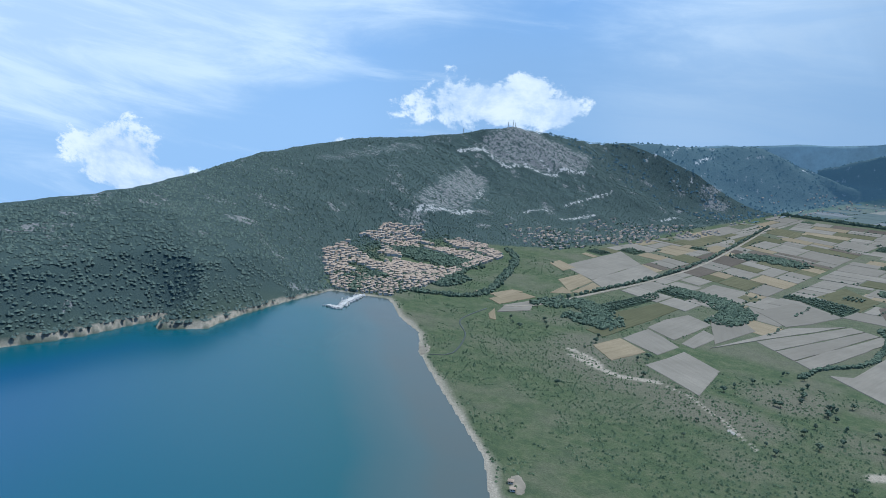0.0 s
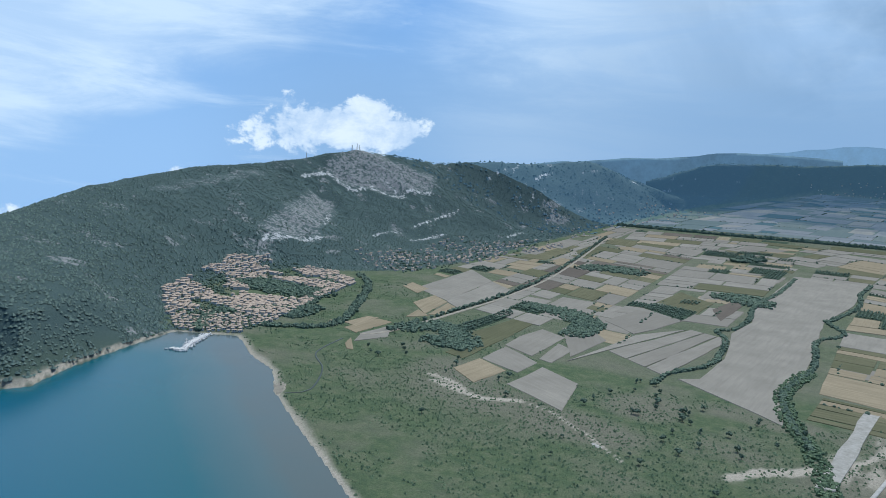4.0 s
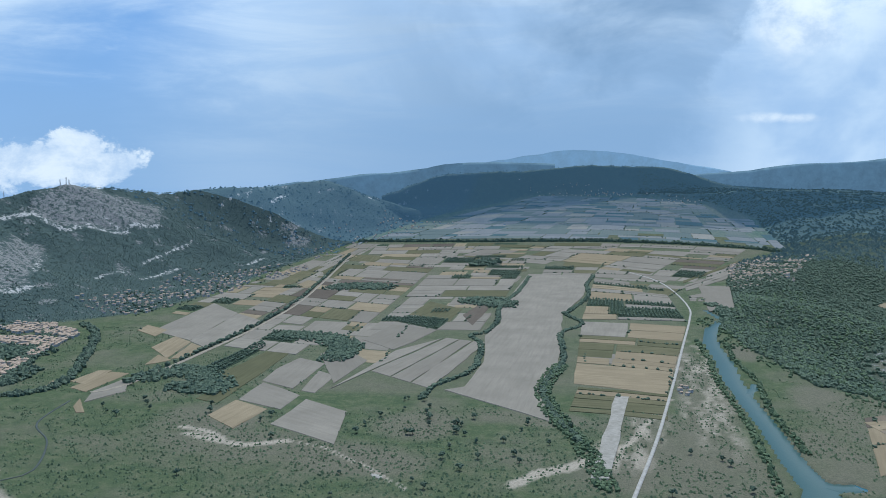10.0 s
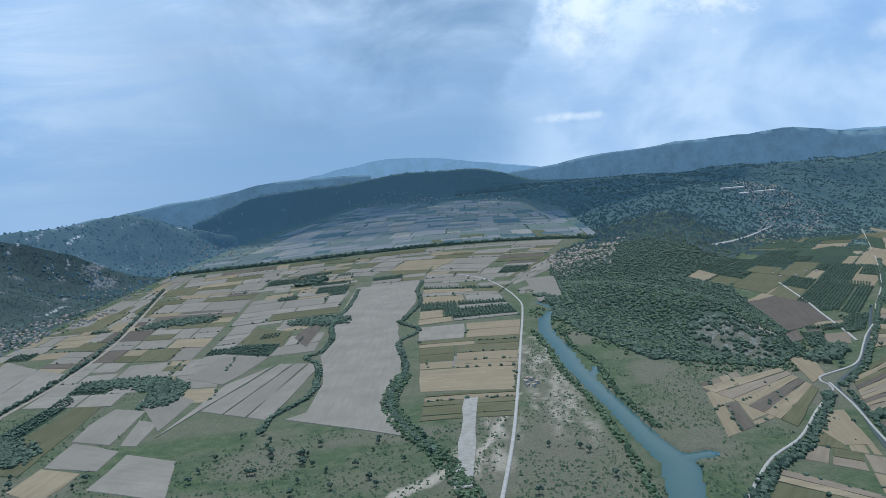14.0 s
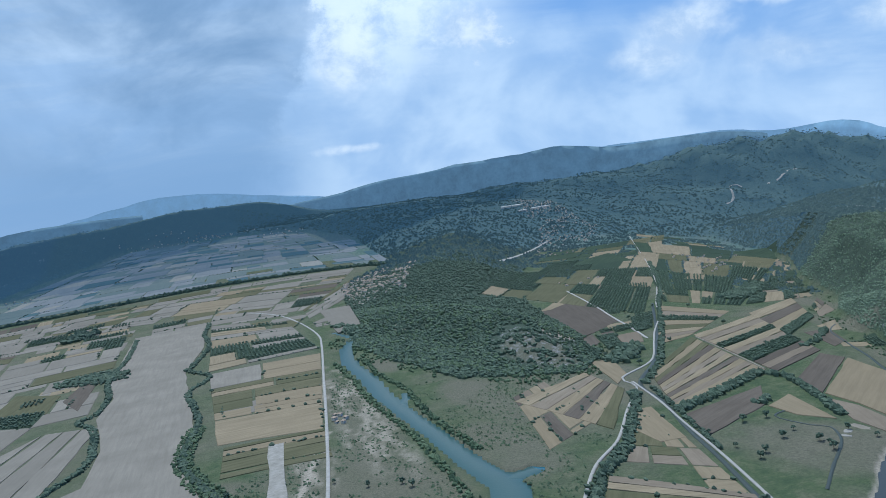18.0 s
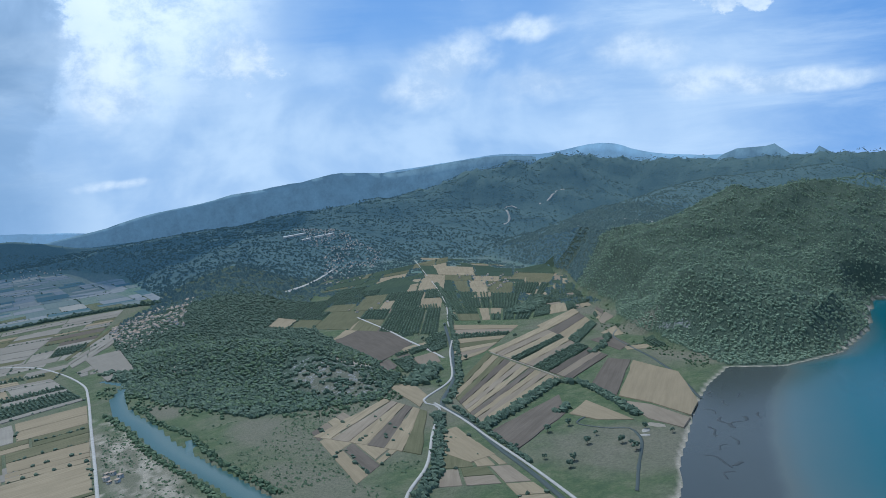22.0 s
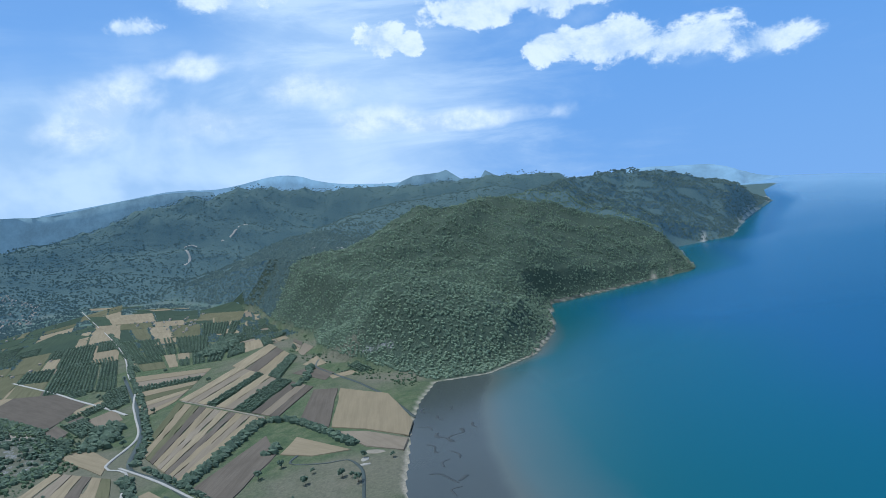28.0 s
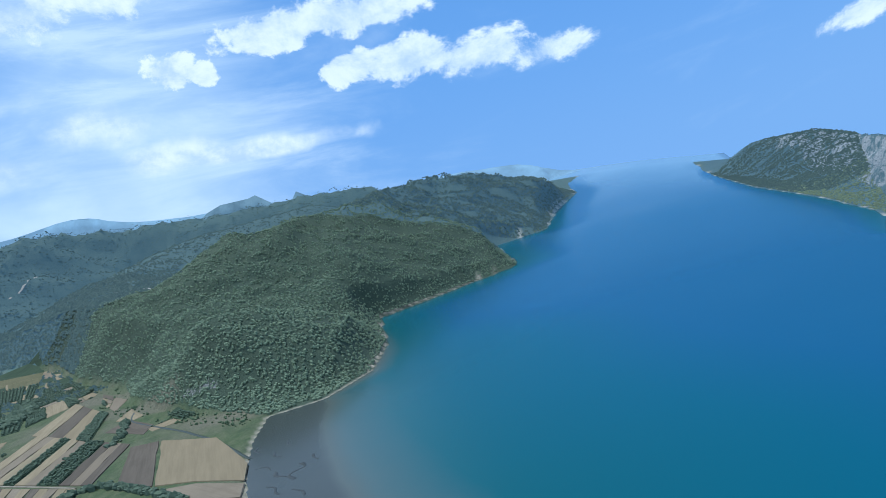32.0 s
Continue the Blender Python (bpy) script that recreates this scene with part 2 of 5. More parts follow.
    marsh = mix(nt, ramp(nt, fine, (0.35, (0.55, 0.55, 0.55)), (0.62, (0, 0, 0))), marsh, (0.038, 0.058, 0.036))
    marsh = mix(nt, ramp(nt, big, (0.46, (0, 0, 0)), (0.68, (0.75, 0.75, 0.75))), marsh, dry)
    wood = ramp(nt, fine, (0.3, (0.036, 0.056, 0.044)), (0.55, (0.054, 0.078, 0.058)), (0.75, (0.078, 0.102, 0.070)))
    wood = mix(nt, ramp(nt, mid, (0.4, (0, 0, 0)), (0.75, (0.55, 0.55, 0.55))), wood, (0.072, 0.094, 0.064))
    rock = ramp(nt, fine, (0.3, (0.10, 0.11, 0.112)), (0.5, (0.19, 0.195, 0.195)), (0.72, (0.37, 0.37, 0.36)))
    sand = ramp(nt, fine, (0.3, (0.22, 0.195, 0.155)), (0.7, (0.40, 0.365, 0.305)))
    # wood in haze and against the light, painted darker and bluer
    shade = ramp(nt, fine, (0.3, (0.040, 0.064, 0.064)), (0.55, (0.054, 0.082, 0.078)), (0.75, (0.075, 0.105, 0.092)))
    wood = mix(nt, attr(nt, "haze_tint"), wood, shade)
    c = mix(nt, attr(nt, "wood"), marsh, wood)
    c = mix(nt, attr(nt, "dry"), c, dry)
    # bare rock breaks through in steep streaks, pale scree below it
    tall = nt.nodes.new("ShaderNodeMapping")
    tall.inputs["Scale"].default_value = (1.0, 1.0, 0.35)
    nt.links.new(nt.nodes.new("ShaderNodeNewGeometry").outputs["Position"], tall.inputs[0])
    streak = node_noise(nt, 0.075, 8, 0.75, tall.outputs[0])
    for key, col in (("rock", rock), ("scree", (0.42, 0.42, 0.41))):
        n = nt.nodes.new("ShaderNodeMath")              # where attr + 2.4 noise is high
        n.operation = "MULTIPLY_ADD"
        nt.links.new(streak, n.inputs[0])
        n.inputs[1].default_value = 2.4
        m = nt.nodes.new("ShaderNodeMath")
        m.operation = "SUBTRACT"
        nt.links.new(attr(nt, key), m.inputs[0])
        m.inputs[1].default_value = 0.7
        nt.links.new(m.outputs[0], n.inputs[2])
        k = nt.nodes.new("ShaderNodeMath")
        k.operation = "MULTIPLY"
        nt.links.new(ramp(nt, n.outputs[0], (0.80, (0, 0, 0)), (1.0, (0.95, 0.95, 0.95))), k.inputs[0])
        nt.links.new(ramp(nt, attr(nt, key), (0.03, (0, 0, 0)), (0.2, (1, 1, 1))), k.inputs[1])
        c = mix(nt, k.outputs[0], c, col)
    c = mix(nt, attr(nt, "sand"), c, sand)
    nt.links.new(c, b.inputs["Base Color"])
    bump(nt, b, fine, 0.6, 3.0)
    # haze over far land, added as emission
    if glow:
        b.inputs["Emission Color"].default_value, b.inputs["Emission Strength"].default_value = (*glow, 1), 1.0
    return mat


def mat_water(name, stops, rough=0.12, chop=0.1, spec=0.22):
    mat, nt, b = material(name, rough, spec)
    d = attr(nt, "deep")
    wob = node_noise(nt, 0.004, 5, 0.6)
    n = nt.nodes.new("ShaderNodeMath")
    n.operation = "MULTIPLY_ADD"
    nt.links.new(wob, n.inputs[0])
    n.inputs[1].default_value = 0.06
    m = nt.nodes.new("ShaderNodeMath")
    m.operation = "SUBTRACT"
    nt.links.new(d, m.inputs[0])
    m.inputs[1].default_value = 0.03
    nt.links.new(m.outputs[0], n.inputs[2])
    nt.links.new(ramp(nt, n.outputs[0], *stops), b.inputs["Base Color"])
    bump(nt, b, node_noise(nt, 0.25, 4, 0.6), chop, 0.4)
    return mat


def mat_leaf(name, dark, light, scale=0.05, glow=None):
    mat, nt, b = material(name, 0.8, 0.2)
    # a blue glow stands in for haze before distant trees
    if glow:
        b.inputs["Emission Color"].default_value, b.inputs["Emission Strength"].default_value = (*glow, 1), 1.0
    isl = nt.nodes.new("ShaderNodeNewGeometry").outputs["Random Per Island"]
    obj = nt.nodes.new("ShaderNodeObjectInfo").outputs["Random"]
    c = mix(nt, isl, dark, light)
    c = mix(nt, ramp(nt, node_noise(nt, scale, 4, 0.6), (0.35, (0, 0, 0)), (0.7, (0.7, 0.7, 0.7))), c, tuple(v * 0.55 for v in dark))
    c = mix(nt, obj, c, mix(nt, 0.5, c, light))
    c = mix(nt, ramp(nt, node_noise(nt, 1.3, 3, 0.7), (0.3, (0.0, 0.0, 0.0)), (0.7, (0.45, 0.45, 0.45))), c, light)
    nt.links.new(c, b.inputs["Base Color"])
    bump(nt, b, node_noise(nt, 1.1, 3, 0.7), 0.7, 0.8)
    return mat


def mat_field(name, a, c2, stripe=0.35, patch=(0.10, 0.10, 0.06), rows=0.75, glow=None):
    mat, nt, b = material(name, 0.95, 0.1)
    # emission that imitates haze on far fields
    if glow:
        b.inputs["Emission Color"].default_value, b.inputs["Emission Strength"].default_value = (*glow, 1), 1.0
    uv = nt.nodes.new("ShaderNodeUVMap").outputs[0]
    w = nt.nodes.new("ShaderNodeTexWave")
    w.inputs["Scale"].default_value, w.inputs["Distortion"].default_value, w.inputs["Detail"].default_value = 0.09, 2.0, 4.0
    nt.links.new(uv, w.inputs[0])
    rnd = nt.nodes.new("ShaderNodeObjectInfo").outputs["Random"]
    c = mix(nt, rnd, a, c2)
    c = mix(nt, ramp(nt, node_noise(nt, 0.012, 6, 0.6), (0.35, (0, 0, 0)), (0.7, (0.6, 0.6, 0.6))), c, tuple(v * 0.78 for v in a))
    k = nt.nodes.new("ShaderNodeMath")
    k.operation = "MULTIPLY"
    nt.links.new(w.outputs["Fac"], k.inputs[0])
    k.inputs[1].default_value = stripe
    c = mix(nt, k.outputs[0], c, tuple(v * 0.72 for v in c2))
    c = mix(nt, ramp(nt, node_noise(nt, 0.05, 5, 0.7), (0.58, (0, 0, 0)), (0.75, (0.5, 0.5, 0.5))), c, patch)
    long = nt.nodes.new("ShaderNodeMapping")
    long.inputs["Scale"].default_value = (1.0, 0.06, 1.0)
    nt.links.new(uv, long.inputs[0])
    c = mix(nt, ramp(nt, node_noise(nt, 0.14, 5, 0.7, long.outputs[0]), (0.42, (0, 0, 0)), (0.7, (rows, rows, rows))), c, tuple(v * 0.66 for v in a))
    c = mix(nt, ramp(nt, node_noise(nt, 0.5, 4, 0.7), (0.4, (0.3, 0.3, 0.3)), (0.7, (0, 0, 0))), c, tuple(v * 0.75 for v in a))
    nt.links.new(c, b.inputs["Base Color"])
    return mat


def mat_plain(name, a, c2, scale=0.3, rough=0.9):
    mat, nt, b = material(name, rough, 0.25)
    rnd = nt.nodes.new("ShaderNodeObjectInfo").outputs["Random"]
    c = mix(nt, ramp(nt, node_noise(nt, scale, 5, 0.65), (0.3, (0, 0, 0)), (0.7, (1, 1, 1))), a, c2)
    c = mix(nt, rnd, c, mix(nt, 0.35, c, a))
    nt.links.new(c, b.inputs["Base Color"])
    return mat


def mat_hazy_ridge(name, colour, glow):
    # a distant ridge, the haze before it painted as blue colour and emission
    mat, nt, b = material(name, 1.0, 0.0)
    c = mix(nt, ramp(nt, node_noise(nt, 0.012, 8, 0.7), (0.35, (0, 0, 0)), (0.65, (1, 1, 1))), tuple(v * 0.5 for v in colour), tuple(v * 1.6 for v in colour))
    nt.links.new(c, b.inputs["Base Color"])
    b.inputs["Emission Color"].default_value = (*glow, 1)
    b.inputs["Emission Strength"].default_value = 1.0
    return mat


HAZE_GLOW = (0.030, 0.068, 0.118)      # blue air haze, put into the far materials as emission
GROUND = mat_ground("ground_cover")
# copy of the ground with blue haze added as emission
GROUND_FAR = mat_ground("far_ground_haze_glow", (0.024, 0.054, 0.094))
# the last two stops pale the far water, haze painted as colour
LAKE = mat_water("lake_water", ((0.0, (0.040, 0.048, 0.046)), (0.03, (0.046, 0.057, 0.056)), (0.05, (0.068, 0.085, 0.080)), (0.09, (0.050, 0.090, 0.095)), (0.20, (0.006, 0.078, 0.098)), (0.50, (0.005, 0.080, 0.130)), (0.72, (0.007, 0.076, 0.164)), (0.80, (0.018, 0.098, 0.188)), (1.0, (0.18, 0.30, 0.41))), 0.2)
RIVER = mat_water("river_water", ((0.0, (0.034, 0.084, 0.086)), (1.0, (0.028, 0.078, 0.080))), 0.3, 0.2, 0.2)
CANAL = mat_water("muddy_water", ((0.0, (0.055, 0.068, 0.062)), (1.0, (0.05, 0.065, 0.06))), 0.4, 0.2, 0.08)
PINE = mat_leaf("forest_foliage", (0.078, 0.124, 0.098), (0.196, 0.254, 0.166), 0.02)
# pines of the north slopes: haze and backlight put into the base colour
PINE_N = mat_leaf("haze_tinted_pine_foliage", (0.056, 0.090, 0.088), (0.108, 0.152, 0.128))
# foliage of the distant hills: haze painted in as weak blue emission
PINE_MID = mat_leaf("hill_foliage_haze_glow", (0.034, 0.056, 0.044), (0.078, 0.108, 0.072), 0.05, (0.013, 0.029, 0.050))
PINE_FAR = mat_leaf("far_foliage_haze_glow", (0.030, 0.050, 0.040), (0.070, 0.098, 0.065), 0.05, HAZE_GLOW)
SHRUB = mat_leaf("shrub_foliage", (0.056, 0.096, 0.056), (0.112, 0.158, 0.086))
GROVE = mat_leaf("tree_foliage", (0.050, 0.081, 0.063), (0.104, 0.146, 0.098))
BARK = mat_plain("bark", (0.09, 0.065, 0.045), (0.16, 0.12, 0.09), 2.0)
TAN = mat_field("bare_soil", (0.196, 0.180, 0.152), (0.272, 0.250, 0.212), 0.12, (0.165, 0.152, 0.122), 0.42)
STRAW = mat_field("stubble", (0.232, 0.190, 0.126), (0.310, 0.258, 0.176), 0.35, (0.20, 0.16, 0.095))
BROWN = mat_field("brown_soil", (0.190, 0.157, 0.118), (0.262, 0.220, 0.168), 0.3, (0.17, 0.14, 0.10), 0.6)
CROP = mat_field("green_crop", (0.036, 0.060, 0.042), (0.062, 0.092, 0.055), 0.3, (0.05, 0.06, 0.03))
FALLOW = mat_field("fallow_grass", (0.095, 0.100, 0.055), (0.17, 0.155, 0.095), 0.4, (0.06, 0.075, 0.035))
PLOUGH = mat_field("dark_ploughed_soil", (0.104, 0.088, 0.072), (0.155, 0.132, 0.107), 0.25, (0.10, 0.09, 0.075))
# hazy copies of the field materials, the haze put in as glow
TAN_FAR = mat_field("bare_soil_haze_glow", (0.145, 0.135, 0.116), (0.205, 0.19, 0.163), 0.12, (0.15, 0.14, 0.115), 0.42, HAZE_GLOW)
STRAW_FAR = mat_field("stubble_haze_glow", (0.20, 0.172, 0.125), (0.26, 0.225, 0.165), 0.3, (0.17, 0.145, 0.10), 0.5, HAZE_GLOW)
FALLOW_FAR = mat_field("fallow_grass_haze_glow", (0.085, 0.095, 0.062), (0.15, 0.145, 0.10), 0.4, (0.06, 0.075, 0.045), 0.6, HAZE_GLOW)
CROP_FAR = mat_field("green_crop_haze_glow", (0.034, 0.056, 0.045), (0.058, 0.086, 0.06), 0.3, (0.05, 0.06, 0.04), 0.5, HAZE_GLOW)
ROADM = mat_plain("pale_gravel", (0.27, 0.26, 0.24), (0.38, 0.37, 0.345), 0.15)
SALT = mat_plain("white_dry_earth", (0.20, 0.19, 0.165), (0.38, 0.365, 0.335), 0.12)
EARTH = mat_plain("brown_dry_earth", (0.16, 0.145, 0.115), (0.30, 0.265, 0.215), 0.08)
STONE = mat_plain("pale_stone", (0.36, 0.36, 0.35), (0.58, 0.57, 0.55), 0.6)
PLASTER = mat_plain("white_plaster", (0.42, 0.40, 0.36), (0.62, 0.59, 0.54), 0.1)
TILE = mat_plain("terracotta_tiles", (0.27, 0.205, 0.155), (0.42, 0.335, 0.265), 0.12)
GLASS = mat_plain("dark_window", (0.03, 0.035, 0.04), (0.05, 0.055, 0.06), 1.0, 0.2)
TIMBER = mat_plain("brown_timber", (0.12, 0.08, 0.05), (0.18, 0.13, 0.09), 1.0)
STEEL = mat_plain("grey_steel", (0.35, 0.36, 0.37), (0.45, 0.46, 0.47), 1.0, 0.5)

# ---- plan ----
EYE = 350.0                        # height of the eye over the lake
CX, CY = 0.0, 150.0                # middle of the flight


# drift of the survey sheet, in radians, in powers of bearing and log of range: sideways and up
DRIFT_SIDE = (-0.0048, 0.0068, -0.0044, 0.001, -0.13, 0.0926, -0.0425, 0.0066, -0.0348, -0.0244, 0.0259, -0.0056, -0.0751, -0.0541, 0.0378, -0.0046, 0.0372, 0.0037, -0.0107, 0.0043, 0.0637, 0.0422, -0.019, -0.0321, -0.0117)
DRIFT_UP = (0.0586, -0.0411, 0.0344, -0.0095, -0.0103, 0.0386, 0.0016, -0.0054, -0.2626, 0.0143, -0.0051, 0.0017, -0.2959, -0.0786, -0.0052, 0.0087, 0.4273, 0.0413, -0.0178, 0.0038, 0.2656, 0.0661, -0.0053, -0.282, -0.0425)


def drift(coef, s, q):
    k, out = 0, 0.0
    for i in range(7):
        for j in range(min(4, 8 - i)):
            out = out + coef[k] * s ** i * q ** j
            k += 1
    return out


def lay(x, y, z):
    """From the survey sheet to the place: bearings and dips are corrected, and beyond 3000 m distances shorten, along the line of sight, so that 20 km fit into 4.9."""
    x, y, z = np.asarray(x, float), np.asarray(y, float), np.asarray(z, float)
    dx, dy = x - CX, y - CY
    r = np.maximum(np.hypot(dx, dy), 1e-6)
    az = np.arctan2(dx, dy)
    az_in, r_in = np.clip(az, -1.22, 1.80), np.clip(r, 480, 12000)
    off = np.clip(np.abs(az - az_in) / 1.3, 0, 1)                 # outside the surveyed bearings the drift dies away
    keep = 1 - off * off * (3 - 2 * off)
    s, q = az_in / 1.4, np.log(r_in / 1500)
    base = np.arctan2(-EYE, np.maximum(r, 480))
    reach = np.clip((r - 3500) / 3000, 0, 1)
    low = base + keep * drift(DRIFT_UP, s, q) + reach * np.interp(az, [1.2, 1.36, 1.56, 1.75], [0, 0.0095, -0.006, -0.006])
    g = EYE / np.tan(np.maximum(-low, 0.08 * np.sqrt(1500 / np.maximum(r, 1500))))
    far = np.maximum(g - 3000, 0)
    d = np.where(g < 3000, g, 3000 + far / (1 + far / 1900))
    tip = np.clip(low + np.arctan2(z - EYE, np.maximum(r, 480)) - base, -1.4, 1.4)
    turn = az + keep * drift(DRIFT_SIDE, s, q)
    flat = d * np.minimum(r / 480, 1)
    return CX + np.sin(turn) * flat, CY + np.cos(turn) * flat, EYE + d * np.tan(tip)


def lattice(ix, iy, seed):
    h = (ix * 374761393 + iy * 668265263 + seed * 974634541) & 0x7FFFFFFF
    h = ((h ^ (h >> 13)) * 1274126177) & 0x7FFFFFFF
    return ((h ^ (h >> 16)) & 0xFFFF) / 65535.0


def value_noise(x, y, size, seed=0, octaves=4, gain=0.5):
    x, y = np.asarray(x, float) / size, np.asarray(y, float) / size
    out, amp, tot = 0.0, 1.0, 0.0
    for o in range(octaves):
        ix, iy = np.floor(x).astype(np.int64), np.floor(y).astype(np.int64)
        fx, fy = x - ix, y - iy
        fx, fy = fx * fx * (3 - 2 * fx), fy * fy * (3 - 2 * fy)
        s = seed + 17 * o
        a = lattice(ix, iy, s) * (1 - fx) + lattice(ix + 1, iy, s) * fx
        b = lattice(ix, iy + 1, s) * (1 - fx) + lattice(ix + 1, iy + 1, s) * fx
        out = out + amp * (a * (1 - fy) + b * fy)
        tot += amp
        x, y, amp = x * 2.03, y * 2.03, amp * gain
    return out / tot


def to_line(x, y, pts):
    """Distance to a polyline in plan, and the third value of its points there."""
    best = np.full(np.shape(x), 1e12)
    val = np.zeros(np.shape(x))
    for p, q in zip(pts[:-1], pts[1:]):
        vx, vy = q[0] - p[0], q[1] - p[1]
        s = np.clip(((x - p[0]) * vx + (y - p[1]) * vy) / (vx * vx + vy * vy), 0, 1)
        d = np.hypot(x - p[0] - s * vx, y - p[1] - s * vy)
        near = d < best
        best = np.where(near, d, best)
        if len(p) > 2:
            val = np.where(near, p[2] + s * (q[2] - p[2]), val)
    return best, val


def inside(x, y, poly):
    res = np.zeros(np.shape(x), bool)
    for p, q in zip(poly, poly[1:] + poly[:1]):
        if p[1] == q[1]:
            continue
        res ^= ((p[1] > y) != (q[1] > y)) & (x < (q[0] - p[0]) * (y - p[1]) / (q[1] - p[1]) + p[0])
    return res


SHORE_N = [(19000, 700), (7534, 259), (4497, 59), (3235, -102), (2713, -149), (2206, -118), (1700, -300), (900, -1200), (-300, -1500), (-800, -900),
           (-900, -200), (-875, 198), (-873, 314), (-904, 432), (-861, 402), (-843, 448), (-867, 587), (-904, 745)]
SHORE_E = [(-904, 745), (-834, 815), (-742, 751), (-682, 728), (-612, 655), (-520, 590), (-458, 548), (-361, 482), (-300, 432), (0, 450),
           (300, 560), (560, 700), (629, 741), (717, 800), (758, 836), (869, 905), (1010, 995), (1160, 1075), (1313, 1136)]
SHORE_S = [(1313, 1136), (1400, 1062), (1590, 1045), (1890, 1122), (2060, 1200), (2340, 1320), (2500, 1230), (2930, 975), (3905, 1297), (4050, 1040), (4900, 1130),
           (6800, 1240), (9400, 1700), (19000, 2600)]
LAKE_EDGE = SHORE_N + SHORE_E[1:] + SHORE_S[1:]
RIVER_LINE = [(300, 1900, 6), (325, 1800, 9), (285, 1700, 11), (262, 1560, 14), (265, 1420, 16), (258, 1300, 16), (262, 1200, 15), (270, 1080, 15), (275, 960, 17), (285, 880, 22), (262, 800, 20), (235, 700, 20), (215, 520, 24)]
RIVER_ARM = [(262, 1230, 8), (282, 1262, 7), (294, 1300, 5)]
MOUTH_ARM = [(290, 900, 14), (340, 922, 9)]
RIDGES = (   # crest line x, y, z; width of its slope; roughness
    ([(-1000, -700, 90), (-1060, -200, 95), (-1110, 200, 104), (-1199, 475, 116), (-1364, 751, 119), (-1602, 1271, 156), (-1681, 1482, 177), (-1790, 1930, 204), (-1775, 2400, 275), (-1725, 2940, 250), (-1595, 3747, 250), (-1515, 4420, 257), (-1459, 4962, 150), (-1400, 5294, 30)], 560, 0.16),
    ([(-1500, 5900, 30), (-1180, 6450, 225), (-560, 7300, 205), (100, 8200, 225), (826, 8927, 190)], 800, 0.12),
    ([(700, 6000, 30), (1193, 5442, 121), (1566, 5341, 141), (1823, 4935, 129), (2158, 4791, 54)], 800, 0.12),
    ([(1113, 5240, 90), (1603, 5099, 130), (2223, 5500, 150), (3446, 5641, 279), (5019, 5682, 600), (5915, 5481, 640), (6525, 4699, 570), (7230, 3600, 520)], 1900, 0.25),
    ([(1890, 2191, 110), (2096, 2058, 170), (2206, 1900, 220), (2574, 1846, 325), (2835, 1789, 332), (3190, 1746, 352), (4025, 1815, 398), (4465, 1772, 390), (5028, 1628, 340), (5691, 1419, 222), (6227, 1300, 100)], 800, 0.26),
    ([(1890, 2191, 90), (1610, 1800, 85), (1510, 1480, 125), (1622, 1388, 158), (1716, 1333, 150), (1858, 1283, 112), (1954, 1220, 64)], 330, 0.2),
    ([(2574, 1846, 320), (2850, 1532, 130), (2880, 1200, 50), (3180, 1185, 46)], 420, 0.1),
    ([(2400, 2300, 200), (3200, 2900, 260), (4600, 3400, 380), (6200, 3400, 450)], 1000, 0.1),
    ([(400, 2020, 22), (560, 1800, 44), (660, 1620, 42), (640, 1480, 26)], 190, 0.1),
    ([(560, 2350, 30), (800, 2500, 50), (1000, 2900, 60), (1200, 3500, 80)], 330, 0.1),
    ([(9044, -100, 60), (7541, -200, 250), (6028, -400, 290), (5206, -500, 240), (4391, -560, 225), (3579, -580, 222), (2968, -560, 185), (2400, -600, 165), (1700, -900, 190)], 430, 0.2),
)


PLAIN = [(1313, 1136), (1365, 1260), (1480, 1500), (1600, 1680), (1790, 1850), (1930, 2120), (2300, 2560), (2520, 3300), (2300, 3700), (1750, 3500), (1300, 2900), (1020, 2380), (860, 2000), (800, 1620), (740, 1430), (620, 1300), (400, 1330), (320, 1560), (310, 1900), (400, 2230), (480, 2700), (700, 3050), (800, 3300),
         (950, 4500), (850, 6000), (-350, 6900), (-900, 4900), (-1010, 3600), (-1030, 3000), (-1040, 2500), (-1010, 2100), (-1040, 1700), (-1130, 1500), (-1190, 1390), (-1200, 1230), (-1110, 1010), (-1020, 850), (-930, 760),
         (-834, 815), (-612, 655), (-300, 432), (0, 450), (300, 560), (629, 741), (869, 905), (1160, 1075)]


def land_height(x, y):
    x, y = np.asarray(x, float), np.asarray(y, float)
    n1, n2 = value_noise(x, y, 420, 3, 5), value_noise(x, y, 90, 9, 4)
    h = np.zeros(np.shape(x))
    for crest, width, rough in RIDGES:
        d, z = to_line(x, y, crest)
        s = np.clip(1 - d / (width * (0.75 + 0.5 * n1)), 0, 1)
        prof = s * s * (3 - 2 * s) * 0.55 + s * 0.45
        gully = 1 + rough * ((n2 - 0.5) * 1.0 + (n1 - 0.5) * 1.6) * np.clip(d / 60, 0.25, 1)
        h = np.maximum(h, z * prof * gully)
    shore, _ = to_line(x, y, LAKE_EDGE)
    wet = inside(x, y, LAKE_EDGE)
    h = h * np.clip(shore / 70, 0.15, 1)
    edge, _ = to_line(x, y, PLAIN)
    h = h * np.where(inside(x, y, PLAIN), 0.0, np.clip(0.06 + edge / 150, 0, 1))
    h = np.where(wet, -np.minimum(shore * 0.08, 12) - 0.3, np.minimum(0.4 + shore * 0.12, 2.0) + h)
    for line in (RIVER_LINE, RIVER_ARM, MOUTH_ARM):
        d, w = to_line(x, y, line)
        h = np.where(d < w, np.minimum(h, -2.5), h)
    return h


